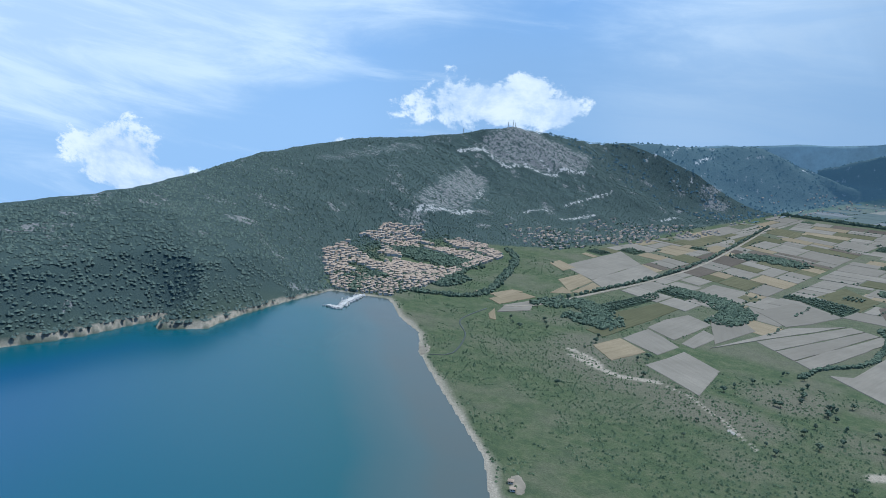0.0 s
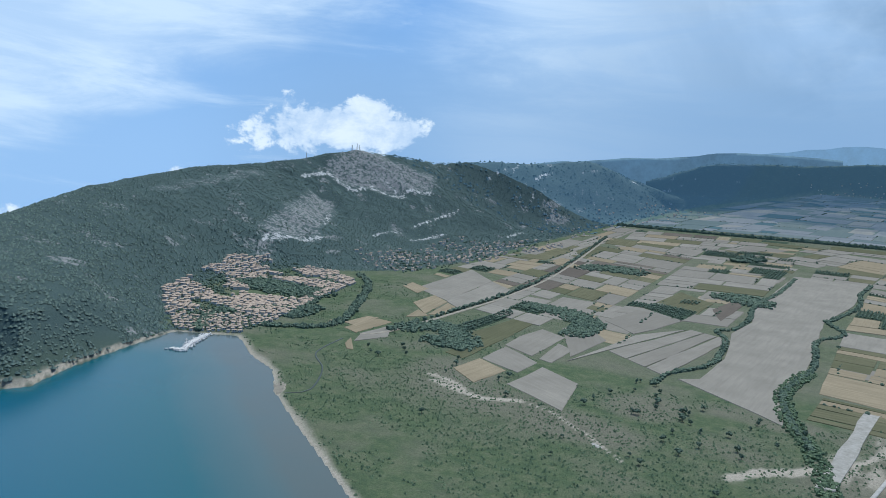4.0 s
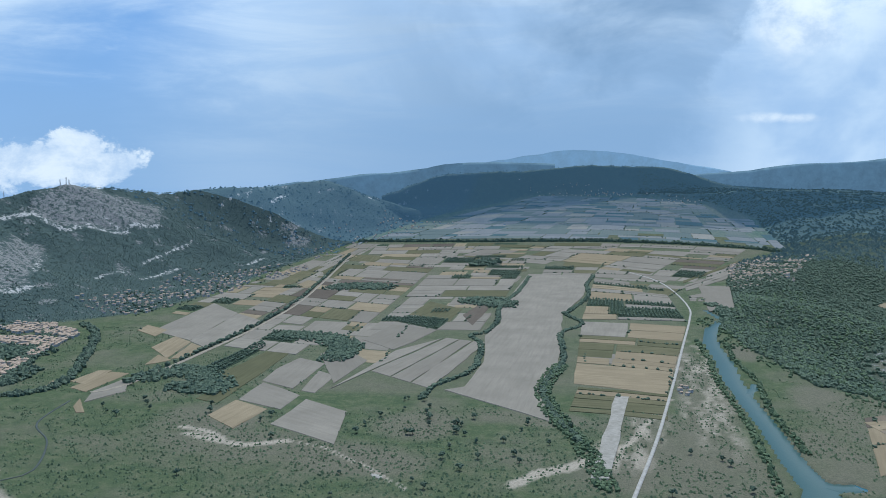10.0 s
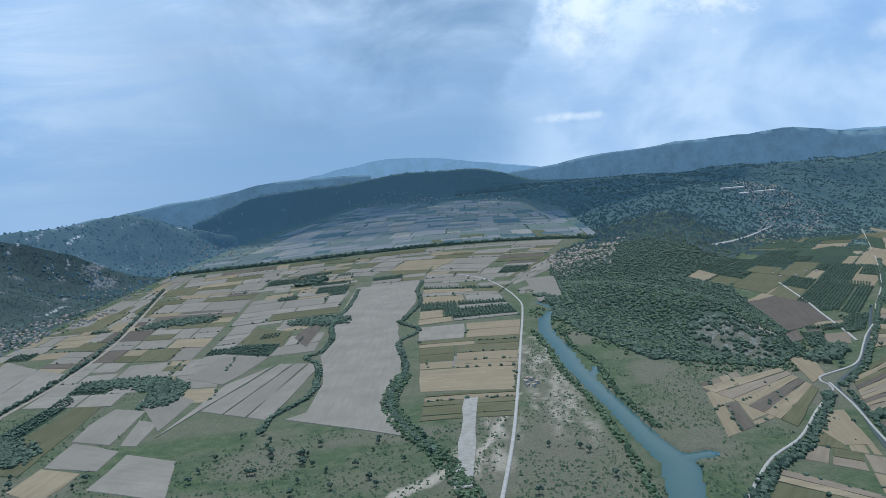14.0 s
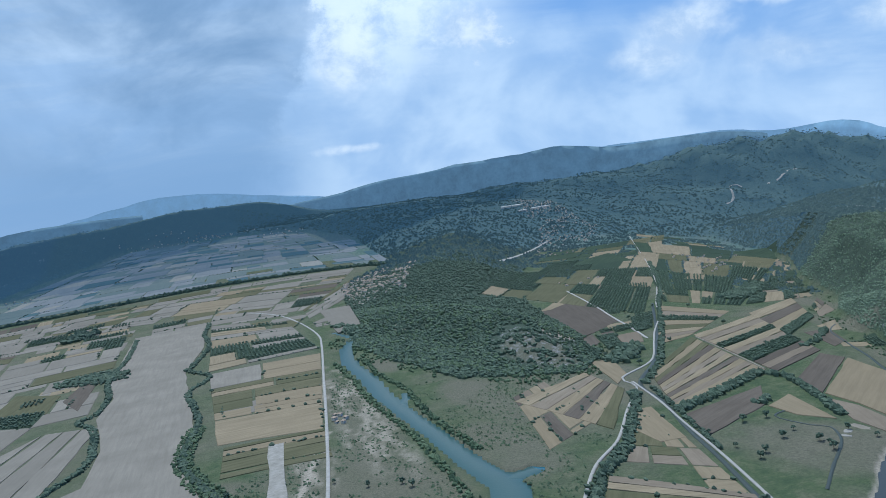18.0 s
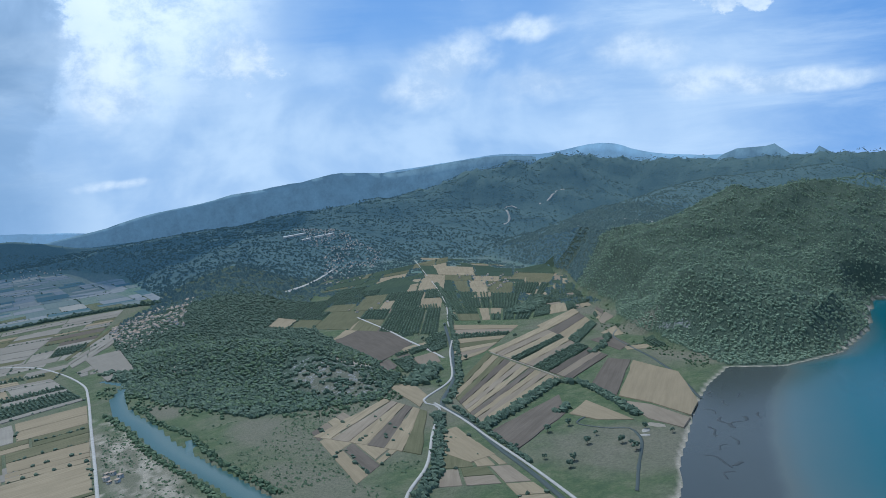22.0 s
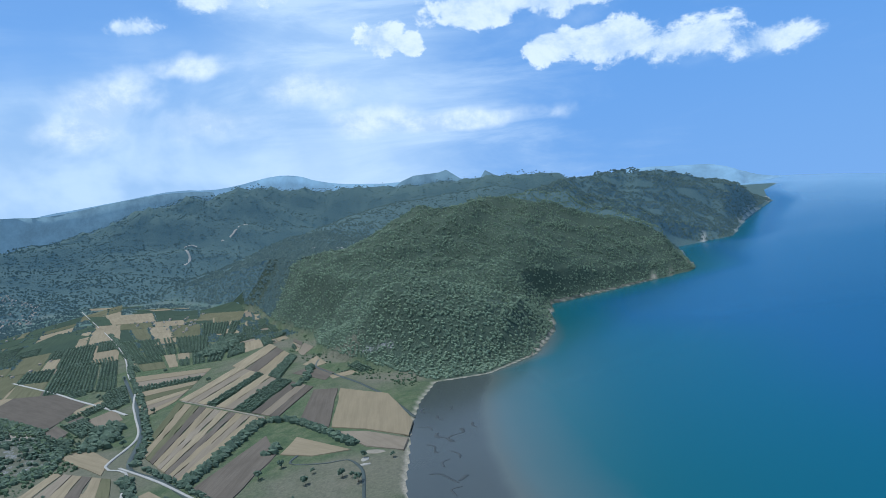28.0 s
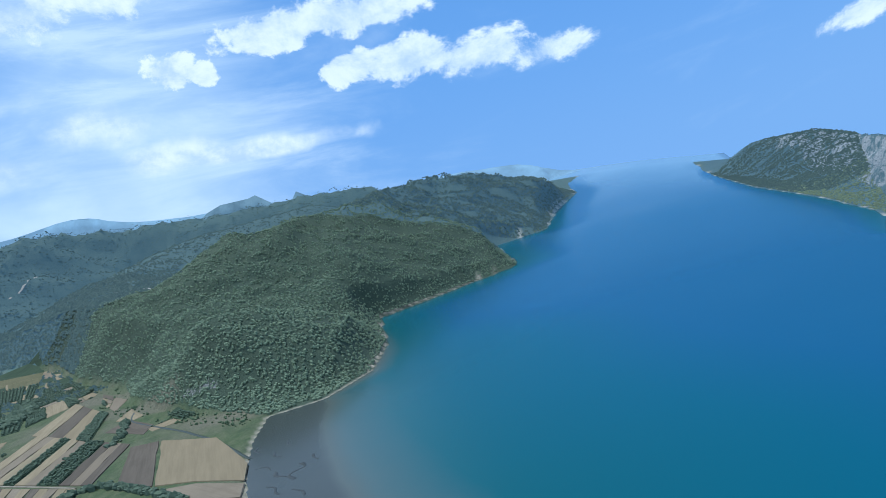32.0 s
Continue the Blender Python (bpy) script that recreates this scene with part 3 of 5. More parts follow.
def mesh_object(name, verts, faces, mat, parent=None, smooth_shade=False, attrs=None):
    """A mesh from arrays: verts n x 3, faces m x 3 or m x 4."""
    me = bpy.data.meshes.new(name)
    verts, faces = np.asarray(verts, np.float32), np.asarray(faces, np.int32)
    n = faces.shape[1]
    me.vertices.add(len(verts))
    me.vertices.foreach_set("co", verts.ravel())
    me.loops.add(faces.size)
    me.loops.foreach_set("vertex_index", faces.ravel())
    me.polygons.add(len(faces))
    me.polygons.foreach_set("loop_start", np.arange(0, faces.size, n, dtype=np.int32))
    me.polygons.foreach_set("use_smooth", np.full(len(faces), smooth_shade))
    me.update(calc_edges=True)
    for key, values in (attrs or {}).items():
        a = me.attributes.new(key, "FLOAT", "POINT")
        a.data.foreach_set("value", np.asarray(values, np.float32))
    me.materials.append(mat)
    ob = new(name, me)
    if parent is not None:
        ob.parent = parent
    return ob


def grid_faces(nu, nv):
    i = np.arange((nu - 1) * (nv - 1))
    a = (i // (nv - 1)) * nv + i % (nv - 1)
    return np.stack([a, a + nv, a + nv + 1, a + 1], 1)


# the land, one sheet out to the foot of the far ridges
AZ = np.radians(np.concatenate([np.arange(-124, 112, 0.32), np.arange(112, 236.1, 3.0)]))   # from +y towards +x
RR = np.concatenate([[1, 120, 240], np.arange(300, 2900, 7.5), 2900 * 1.022 ** np.arange(0, 66)])


def behind(A, R, crest):
    """Metres by which a point of the sheet lies behind a crest line."""
    c = np.array(crest)
    a, r = np.arctan2(c[:, 0] - CX, c[:, 1] - CY), np.hypot(c[:, 0] - CX, c[:, 1] - CY)
    o = np.argsort(a)
    return np.where((A > a[o][0]) & (A < a[o][-1]), np.maximum(R - np.interp(A, a[o], r[o]) - 40, 0), 0)


def build_land():
    A, R = np.meshgrid(AZ, RR, indexing="ij")
    X, Y = CX + np.sin(A) * R, CY + np.cos(A) * R
    Z = land_height(X, Y) - np.minimum(0.7 * (behind(A, R, RIDGES[0][0]) + behind(A, R, RIDGES[-1][0])), 9000)
    n1, n2 = value_noise(X, Y, 160, 21, 5, 0.6), value_noise(X, Y, 40, 23, 4)
    edge, _ = to_line(X, Y, PLAIN)
    hill = np.where(inside(X, Y, PLAIN), 0, np.clip(edge / 25, 0, 1)) * (Z > -30)
    shore, _ = to_line(X, Y, LAKE_EDGE)
    rock = np.zeros(X.shape)
    for cx, cy, w, h in CRAGS:
        d = np.hypot((X - cx) / w, (Y - cy) / h)
        rock = np.maximum(rock, np.clip((1.2 - d) * 0.9, 0, 0.48))
    for poly, much in FACES:
        e, _ = to_line(X, Y, poly + poly[:1])
        rock = np.maximum(rock, np.where(inside(X, Y, poly), much * np.clip(0.65 + e / 90, 0, 1), np.clip(0.3 - e / 100, 0, 1) * much))
    scree = np.zeros(X.shape)
    for line, wide in SCREE:
        e, _ = to_line(X, Y, line)
        scree = np.maximum(scree, np.clip(0.50 - 0.30 * e / wide, 0, 1))
    strewn = np.clip((value_noise(X, Y, 50, 41, 4, 0.6) - 0.60) * 3, 0, 0.40) * hill * (X < -900)
    sand = np.clip(1.15 - shore / (4 + 12 * n2 * np.where(np.abs(X + 100) < 760, 1.3, 0.2)), 0, 1) * (Z > -0.5)
    dry = np.zeros(X.shape)
    for cx, cy, w, h in DRY:
        d = np.hypot((X - cx) / w, (Y - cy) / h)
        dry = np.maximum(dry, np.clip((1.1 - d + (n1 - 0.5)) * 2.5, 0, 1) * (0.55 + 0.45 * n2))
    edge, _ = to_line(X, Y, FARMED)
    dry = np.maximum(dry, inside(X, Y, FARMED) * np.clip(edge / 30, 0, 1) * (0.15 + 0.35 * n1))
    wx, wy, wz = lay(X, Y, Z)
    salt = np.zeros(X.shape)
    for cx, cy, w, h in ((200, 1300, 45, 210), (190, 1080, 45, 150), (215, 1460, 30, 120), (60, 900, 40, 60), (100, 1060, 30, 120)):
        d = np.hypot((X - cx) / w, (Y - cy) / h)
        salt = np.maximum(salt, np.clip((1.1 - d) * 2, 0, 1) * np.clip((value_noise(X * 2.2, Y * 0.5, 26, 83, 5, 0.65) - 0.47) * 5, 0, 0.85))
    for line, wide in SANDY:
        e, _ = to_line(X, Y, line)
        salt = np.maximum(salt, np.clip((1.1 - e / wide + 1.1 * (value_noise(X, Y, 22, 87, 4, 0.65) - 0.5)) * 3, 0, 1))
    sand = np.maximum(sand, salt)
    rock = np.maximum(rock, strewn)
    # where the wood's colour takes the painted haze: north slopes, far rocky shore
    north = np.maximum(np.clip((-850 - X) / 60, 0, 1), (Y < 300) & (X > 1500))
    cut, cut_e, side = int(np.searchsorted(RR, 3400)), int(np.searchsorted(RR, 2050)), int(np.searchsorted(AZ, radians(82)))
    # beyond the cut the land takes the copy with painted haze
    near, hazy = (GROUND, "green marsh plain rising into wooded hills and mountains"), (GROUND_FAR, "far plain and wooded hills, haze added as a blue glow")
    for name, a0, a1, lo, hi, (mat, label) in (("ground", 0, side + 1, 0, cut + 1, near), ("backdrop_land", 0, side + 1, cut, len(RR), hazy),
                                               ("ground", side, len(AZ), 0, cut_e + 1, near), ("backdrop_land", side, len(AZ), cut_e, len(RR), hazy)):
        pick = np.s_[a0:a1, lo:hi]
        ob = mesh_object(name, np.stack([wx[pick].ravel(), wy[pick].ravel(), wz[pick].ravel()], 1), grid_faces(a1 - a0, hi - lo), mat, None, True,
                         {k: v[pick].ravel() for k, v in (("wood", hill), ("rock", rock), ("sand", sand), ("dry", dry), ("haze_tint", north), ("scree", scree))})
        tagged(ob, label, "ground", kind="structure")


FACE4 = [(510, 1490), (590, 1605), (650, 1560), (740, 1540), (650, 1350), (540, 1340)]      # the bare flank of the knoll
CRAGS = ((-1060, 330, 14, 60), (-1175, 560, 20, 50), (-1215, 3170, 60, 90), (-1290, 3270, 40, 90), (3700, -400, 1500, 150), (2500, -420, 500, 140), (1470, 1380, 14, 60), (-1240, 1590, 12, 40), (-1100, 700, 20, 30))
FACES = (([(-1750, 2215), (-1800, 2400), (-1749, 2545), (-1620, 2620), (-1580, 2720), (-1464, 2500), (-1500, 2370), (-1540, 2280), (-1585, 2180), (-1640, 2125), (-1700, 2120)], 0.46),
         ([(-1350, 1385), (-1396, 1513), (-1520, 1750), (-1600, 1920), (-1545, 1990), (-1470, 1895), (-1400, 1760), (-1310, 1620), (-1300, 1500), (-1315, 1400)], 0.44),
         ([(-1520, 1200), (-1580, 1370), (-1640, 1570), (-1720, 1790), (-1660, 1790), (-1600, 1590), (-1540, 1390), (-1490, 1230)], 0.34),
         (FACE4, 0.27),
         ([(4000, -250), (4400, -200), (5600, -250), (6800, -150), (6800, -420), (5400, -480), (4200, -520)], 0.48), ([(2300, -300), (3600, -260), (3600, -560), (2300, -560)], 0.46))
SANDY = (([(-60, 785), (-38, 817), (-7, 841), (32, 886)], 10), ([(32, 886), (71, 944), (105, 1050), (141, 1155)], 4.5), ([(-500, 880), (-460, 868), (-411, 855), (-360, 880)], 8), ([(-520, 905), (-480, 895), (-440, 870)], 6), ([(-360, 880), (-310, 868), (-240, 815), (-175, 755)], 1.8), ([(-300, 432), (-360, 478), (-450, 540)], 9))
SCREE = (([(-1683, 1984), (-1683, 2076), (-1687, 2134), (-1636, 2122), (-1583, 2141), (-1585, 2209), (-1542, 2278), (-1497, 2326), (-1513, 2382), (-1464, 2486)], 13), ([(-1610, 2260), (-1560, 2250)], 8), ([(-1580, 2350), (-1500, 2330)], 8),
         ([(-1315, 1392), (-1308, 1473), (-1298, 1544), (-1303, 1612)], 12), ([(-1480, 1880), (-1390, 1740)], 7), ([(-1557, 3145), (-1551, 3397), (-1583, 3776)], 9), ([(-1437, 3264), (-1435, 3439), (-1483, 3731)], 7), ([(-1396, 3115), (-1362, 3270), (-1367, 3476)], 7),
         ([(-1349, 2182), (-1346, 2333), (-1360, 2536)], 7), ([(-1357, 4589), (-1250, 4537)], 26), ([(-1365, 1953), (-1346, 2090)], 6), ([(-1303, 2098), (-1265, 2250)], 8), ([(4391, -20), (4497, 30)], 8), ([(-1180, 2600), (-1190, 2800)], 9))
DRY = ((-420, 860, 130, 60), (-270, 830, 110, 60), (190, 1200, 60, 330), (120, 950, 60, 160), (60, 860, 70, 80), (760, 900, 160, 110), (330, 1000, 70, 120), (620, 1250, 160, 120), (-500, 950, 80, 80), (170, 850, 90, 120), (390, 1230, 60, 130), (440, 1120, 70, 90), (310, 1500, 30, 60), (600, 1450, 70, 90), (-60, 1010, 90, 40), (-200, 960, 60, 60), (1330, 1250, 50, 120), (1480, 1560, 60, 150), (1650, 1800, 60, 120))
FARMED = [(-900, 1500), (-700, 1200), (-480, 1090), (-230, 1080), (0, 1120), (150, 1130), (240, 1700), (300, 2300), (480, 2700), (760, 3200), (900, 5500), (-350, 6800), (-900, 4600), (-1000, 3000), (-950, 2000)]
build_land()


def build_lake():
    az = np.radians(np.concatenate([np.arange(-124, 112, 0.64), np.arange(112, 236.1, 3.1)]))
    rr = np.concatenate([[1, 100], np.arange(200, 2900, 20), 2900 * 1.03 ** np.arange(0, 64)])
    A, R = np.meshgrid(az, rr, indexing="ij")
    X, Y = CX + np.sin(A) * R, CY + np.cos(A) * R
    d, _ = to_line(X, Y, SHORE_E)
    d2, _ = to_line(X, Y, SHORE_S)
    d3, _ = to_line(X, Y, SHORE_N)
    east = np.clip((X - 250) / 300, 0, 1)             # dark mud flats in the east, pale silt in the west
    silt = np.interp(d, [0, 95, 165, 330, 760], [0, 0.03, 0.17, 0.4, 1]) * east + np.interp(d, [0, 45, 110, 230, 450], [0.075, 0.09, 0.2, 0.5, 1]) * (1 - east)
    # share of painted haze: the water's colour pales with range
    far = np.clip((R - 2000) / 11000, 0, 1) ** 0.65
    deep = np.minimum(np.minimum(silt, 0.05 + d2 / 230), 0.26 + d3 / 110)
    wx, wy, wz = lay(X, Y, -np.minimum(0.7 * (behind(A, R, RIDGES[0][0]) + behind(A, R, RIDGES[-1][0])), 9000))
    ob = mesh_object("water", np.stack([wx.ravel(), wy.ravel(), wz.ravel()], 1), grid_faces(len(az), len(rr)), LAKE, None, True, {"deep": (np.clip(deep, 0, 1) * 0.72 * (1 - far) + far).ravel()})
    tagged(ob, "calm blue lake, turquoise and silty grey near its shore", "lake", kind="structure")


build_lake()


def spline(pts, step):
    """Points along a smooth line through pts, about step apart."""
    p = np.array([pts[0]] + list(pts) + [pts[-1]], float)
    out = []
    for i in range(1, len(p) - 2):
        n = max(1, int(np.hypot(*(p[i + 1] - p[i])[:2]) / step))
        t = np.linspace(0, 1, n, endpoint=False)[:, None]
        a, b, c, d = p[i - 1], p[i], p[i + 1], p[i + 2]
        out.append(0.5 * (2 * b + (c - a) * t + (2 * a - 5 * b + 4 * c - d) * t ** 2 + (3 * b - a - 3 * c + d) * t ** 3))
    out.append(p[-1:])
    return np.concatenate(out)


LINES = []


def ribbon(name, pts, width, mat, rise=0.5, step=14.0, label="", category="", kind="", attrs=False, ground=True, wander=0.0):
    """A strip along a line in plan: low banked sides and a slightly crowned top."""
    p = spline(pts, step)
    LINES.append([tuple(q[:2]) for q in pts])
    t = np.gradient(p[:, :2], axis=0)
    t /= np.maximum(np.hypot(t[:, 0], t[:, 1]), 1e-6)[:, None]
    nrm = np.stack([-t[:, 1], t[:, 0]], 1)
    half = (p[:, 2] if p.shape[1] > 2 else np.full(len(p), width / 2.0))
    if wander:
        half = half * (1 + wander * (value_noise(p[:, 0], p[:, 1], 25, 5, 3) - 0.5) * 2)
    rows = []
    for s, dz in ((-1.12, -0.9), (-1, 0), (0, 0.12), (1, 0), (1.12, -0.9)):
        q = p[:, :2] + nrm * (half * s)[:, None]
        z = (land_height(q[:, 0], q[:, 1]) if ground else 0.0) + rise + dz
        rows.append(np.stack(lay(q[:, 0], q[:, 1], np.maximum(z, 0.1 + dz) if ground else z + np.zeros(len(q))), 1))
    v = np.stack(rows, 1).reshape(-1, 3)
    ob = mesh_object(name, v, grid_faces(len(p), 5), mat, None, True, {"deep": np.zeros(len(v))} if attrs else None)
    return tagged(ob, label, category, kind=kind)


ribbon("river", [(x, y, w + 3) for x, y, w in RIVER_LINE], 0, RIVER, 0.35, 12, "turquoise river winding through the marsh", "river", "structure", True, False)
ribbon("river", [(x, y, w + 3) for x, y, w in RIVER_ARM], 0, RIVER, 0.3, 6, "small side arm of the turquoise river", "river", "structure", True, False)
ribbon("river", [(x, y, w + 2) for x, y, w in MOUTH_ARM], 0, RIVER, 0.3, 6, "small inlet beside the turquoise river", "river", "structure", True, False)


# far ridges, their blue haze put into colour and glow
def far_ridge(name, crest, depth, mat, rough, label):
    p = spline(crest, 160.0)
    rows = []
    for k in np.linspace(0, 1, 9):
        sc = 1 - depth * k / np.hypot(p[:, 0], p[:, 1] - CY)
        x, y = p[:, 0] * sc, CY + (p[:, 1] - CY) * sc
        n = value_noise(x, y, 900, 31, 5, 0.55) - 0.5
        z = p[:, 2] * (1 - k) ** 1.2 + n * rough * (0.35 + k) * (1 - k * 0.6) - 200 * k * k
        rows.append(np.stack(lay(x, y, z), 1))
    back = rows[0] * 1.0
    back[:, 2] -= 120
    v = np.stack([back] + rows, 1).reshape(-1, 3)
    tagged(mesh_object(name, v, grid_faces(len(p), 10), mat, None, True), label, "mountain range", kind="structure")


FAR_B = mat_hazy_ridge("faraway_forest_haze_glow", (0.06, 0.09, 0.105), (0.075, 0.135, 0.200))
FAR_C = mat_hazy_ridge("horizon_mountain_haze_glow", (0.06, 0.10, 0.14), (0.165, 0.275, 0.400))
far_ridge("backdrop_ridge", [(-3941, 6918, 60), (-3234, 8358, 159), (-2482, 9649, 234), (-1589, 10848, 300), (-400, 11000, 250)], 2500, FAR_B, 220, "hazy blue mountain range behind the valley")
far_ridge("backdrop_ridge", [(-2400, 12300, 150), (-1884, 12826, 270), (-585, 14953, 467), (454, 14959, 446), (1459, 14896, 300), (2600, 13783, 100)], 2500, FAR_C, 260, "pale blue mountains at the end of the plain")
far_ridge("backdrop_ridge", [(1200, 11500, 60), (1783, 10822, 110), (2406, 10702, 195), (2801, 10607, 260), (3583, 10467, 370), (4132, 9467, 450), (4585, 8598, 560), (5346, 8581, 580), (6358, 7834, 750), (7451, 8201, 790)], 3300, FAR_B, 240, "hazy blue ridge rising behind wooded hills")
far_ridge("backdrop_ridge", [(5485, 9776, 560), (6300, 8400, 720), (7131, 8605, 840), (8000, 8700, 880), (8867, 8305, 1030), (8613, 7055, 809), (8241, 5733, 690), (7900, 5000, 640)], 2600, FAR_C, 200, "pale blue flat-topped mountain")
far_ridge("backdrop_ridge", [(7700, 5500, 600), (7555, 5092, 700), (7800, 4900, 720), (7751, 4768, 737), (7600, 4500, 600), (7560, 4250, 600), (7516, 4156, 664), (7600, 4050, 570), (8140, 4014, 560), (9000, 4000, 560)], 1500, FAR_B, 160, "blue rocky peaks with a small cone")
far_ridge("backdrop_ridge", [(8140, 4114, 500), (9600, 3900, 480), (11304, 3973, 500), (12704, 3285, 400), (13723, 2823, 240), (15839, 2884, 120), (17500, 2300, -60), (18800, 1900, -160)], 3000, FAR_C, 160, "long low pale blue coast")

# ---- fields, roads and dry ground ----
def field(mat, *poly, top=2.7, name="field"):
    """One field: a low slab of soil with sloping edges, its rows along its longest side."""
    FIELDS.append(list(poly))
    LOWS.append(np.min(poly, 0)), HIGHS.append(np.max(poly, 0))
    if mat is CROP:
        CROPS.append(list(poly))
    p = np.array(poly, float)
    if np.sum(p[:, 0] * np.roll(p[:, 1], -1) - p[:, 1] * np.roll(p[:, 0], -1)) < 0:
        p = p[::-1]
    fine = []
    for a, b in zip(p, np.roll(p, -1, 0)):
        n = max(1, int(np.hypot(*(b - a)) / 45))
        for k in range(n):
            q = a + (b - a) * k / n
            w = 0 if k == 0 else (value_noise(q[0], q[1], 30, 77, 3) - 0.5) * 7
            fine.append(q + w * np.array([-(b - a)[1], (b - a)[0]]) / max(np.hypot(*(b - a)), 1))
    p = np.array(fine)
    mid = p.mean(0)
    d = p - mid
    low = mid + d * (1 + 1.2 / np.maximum(np.hypot(d[:, 0], d[:, 1]), 8))[:, None]
    top += 0.012 * (len(FIELDS) % 60)                 # no two lie in one plane
    h = np.maximum(land_height(p[:, 0], p[:, 1]) - 2.0, 0)
    bm = bmesh.new()
    tops = [bm.verts.new(c) for c in zip(*lay(p[:, 0], p[:, 1], top + h))]
    bots = [bm.verts.new(c) for c in zip(*lay(low[:, 0], low[:, 1], 1.6 + h))]
    bm.faces.new(tops)
    for i in range(len(p)):
        j = (i + 1) % len(p)
        bm.faces.new((bots[i], bots[j], tops[j], tops[i]))
    uv = bm.loops.layers.uv.new("UVMap")
    sides = [(np.hypot(*(poly[(i + 1) % len(poly)][k] - poly[i][k] for k in (0, 1))), i) for i in range(len(poly))]
    i = max(sides)[1]
    e = np.subtract(poly[(i + 1) % len(poly)], poly[i])
    e = e / np.hypot(*e)
    for f in bm.faces:
        for lp in f.loops:
            c = lp.vert.co
            lp[uv].uv = (-c.x * e[1] + c.y * e[0], c.x * e[0] + c.y * e[1])
    me = bpy.data.meshes.new(name)
    bm.to_mesh(me)
    bm.free()
    me.materials.append(mat)
    return tagged(new(name, me), FIELD_WORDS[mat.name], "field", "fields of the plain")


FIELD_WORDS = {"bare_soil_haze_glow": "far pale field, haze added as a blue glow", "stubble_haze_glow": "far straw stubble field, haze added as a blue glow", "fallow_grass_haze_glow": "far fallow field, haze added as a blue glow", "green_crop_haze_glow": "far dark green field, haze added as a blue glow", "brown_soil": "bare warm brown field on the plain", "bare_soil": "bare pale grey-brown field on the plain", "stubble": "yellow straw stubble field on the plain", "green_crop": "dark green crop field on the plain",
               "fallow_grass": "fallow field with thin dry grass", "dark_ploughed_soil": "dark brown freshly ploughed field", "white_dry_earth": "straight strip of white salty earth in the marsh"}
PLOTS, FIELDS, CROPS, LOWS, HIGHS = [], [], [], [], []


def patchwork(a, b, c, d, nu, nv, mats, seed, top, fill=False):
    """Strips of fields in a four-sided area, cut unevenly, with the odd strip merged or left wild."""
    rnd = random.Random(seed)
    a, b, c, d = (np.array(v, float) for v in (a, b, c, d))
    cut_v = np.cumsum([0] + [rnd.uniform(0.5, 1.5) for _ in range(nv)])
    cut_v /= cut_v[-1]

    def at(u, v):
        return tuple((a + (b - a) * u) * (1 - v) + (d + (c - d) * u) * v)

    for j in range(nv):
        cut_u = np.cumsum([0] + [rnd.uniform(0.4, 1.7) for _ in range(max(1, nu + rnd.choice((-1, 0, 0, 1))))])
        cut_u /= cut_u[-1]
        for u0, u1 in zip(cut_u[:-1], cut_u[1:]):
            v0, v1 = cut_v[j], cut_v[j + 1]
            wide = np.hypot(*np.subtract(at(u1, v0), at(u0, v0)))
            tall = np.hypot(*np.subtract(at(u0, v1), at(u0, v0)))
            gu, gv = min(0.2, 2.8 / max(wide, 1)), min(0.2, 2.8 / max(tall, 1))
            if rnd.random() < 0.07:
                continue
            n = 1 if rnd.random() < 0.55 else 2
            for k in range(n):
                w0, w1 = v0 + (v1 - v0) * k / n, v0 + (v1 - v0) * (k + 1) / n
                q = [at(u0 + (u1 - u0) * gu, w0 + (w1 - w0) * gv), at(u1 - (u1 - u0) * gu, w0 + (w1 - w0) * gv),
                     at(u1 - (u1 - u0) * gu, w1 - (w1 - w0) * gv), at(u0 + (u1 - u0) * gu, w1 - (w1 - w0) * gv)]
                mat = rnd.choice(mats)
                if fill:
                    spots = np.array(q + [tuple(np.mean(q, 0))])
                    lo, hi = spots.min(0), spots.max(0)
                    if any(inside(spots[:, 0], spots[:, 1], f).sum() > 1 or inside(spots[4:, 0], spots[4:, 1], f).any() for f, a0, a1 in zip(FIELDS, LOWS, HIGHS) if a0[0] < hi[0] and a1[0] > lo[0] and a0[1] < hi[1] and a1[1] > lo[1]) or land_height(spots[:, 0], spots[:, 1]).max() > 12:
                        continue
                field(mat, *q, top=top)
                PLOTS.append(q)


field(TAN, (-406, 939), (-398, 1058), (-319, 1007), (-305, 931), (-295, 876))
field(TAN, (-499, 1040), (-501, 1138), (-416, 1077), (-418, 1004))
field(STRAW, (-508, 957), (-502, 1037), (-438, 1002), (-449, 912))
field(TAN, (-507, 1148), (-513, 1228), (-501, 1307), (-441, 1272), (-440, 1111))
field(TAN, (-422, 1102), (-434, 1221), (-397, 1193), (-396, 1091))
field(TAN, (-472, 1339), (-457, 1409), (-370, 1299), (-384, 1148))
field(FALLOW, (-564, 1030), (-557, 1162), (-569, 1361), (-535, 1354), (-530, 1243), (-523, 1016))
field(FALLOW, (-598, 1164), (-584, 1351), (-561, 1386), (-557, 1162))
field(CROP, (-642, 1176), (-631, 1438), (-599, 1386), (-604, 1176))
field(TAN, (-904, 1488), (-944, 1856), (-818, 1729), (-780, 1417))
field(TAN, (-777, 1411), (-814, 1722), (-723, 1646), (-713, 1357))
field(STRAW, (-819, 1336), (-828, 1445), (-770, 1402), (-742, 1258))
field(STRAW, (-734, 1257), (-763, 1392), (-715, 1356), (-714, 1278))
field(STRAW, (-775, 1024), (-777, 1138), (-744, 1138), (-739, 1011))
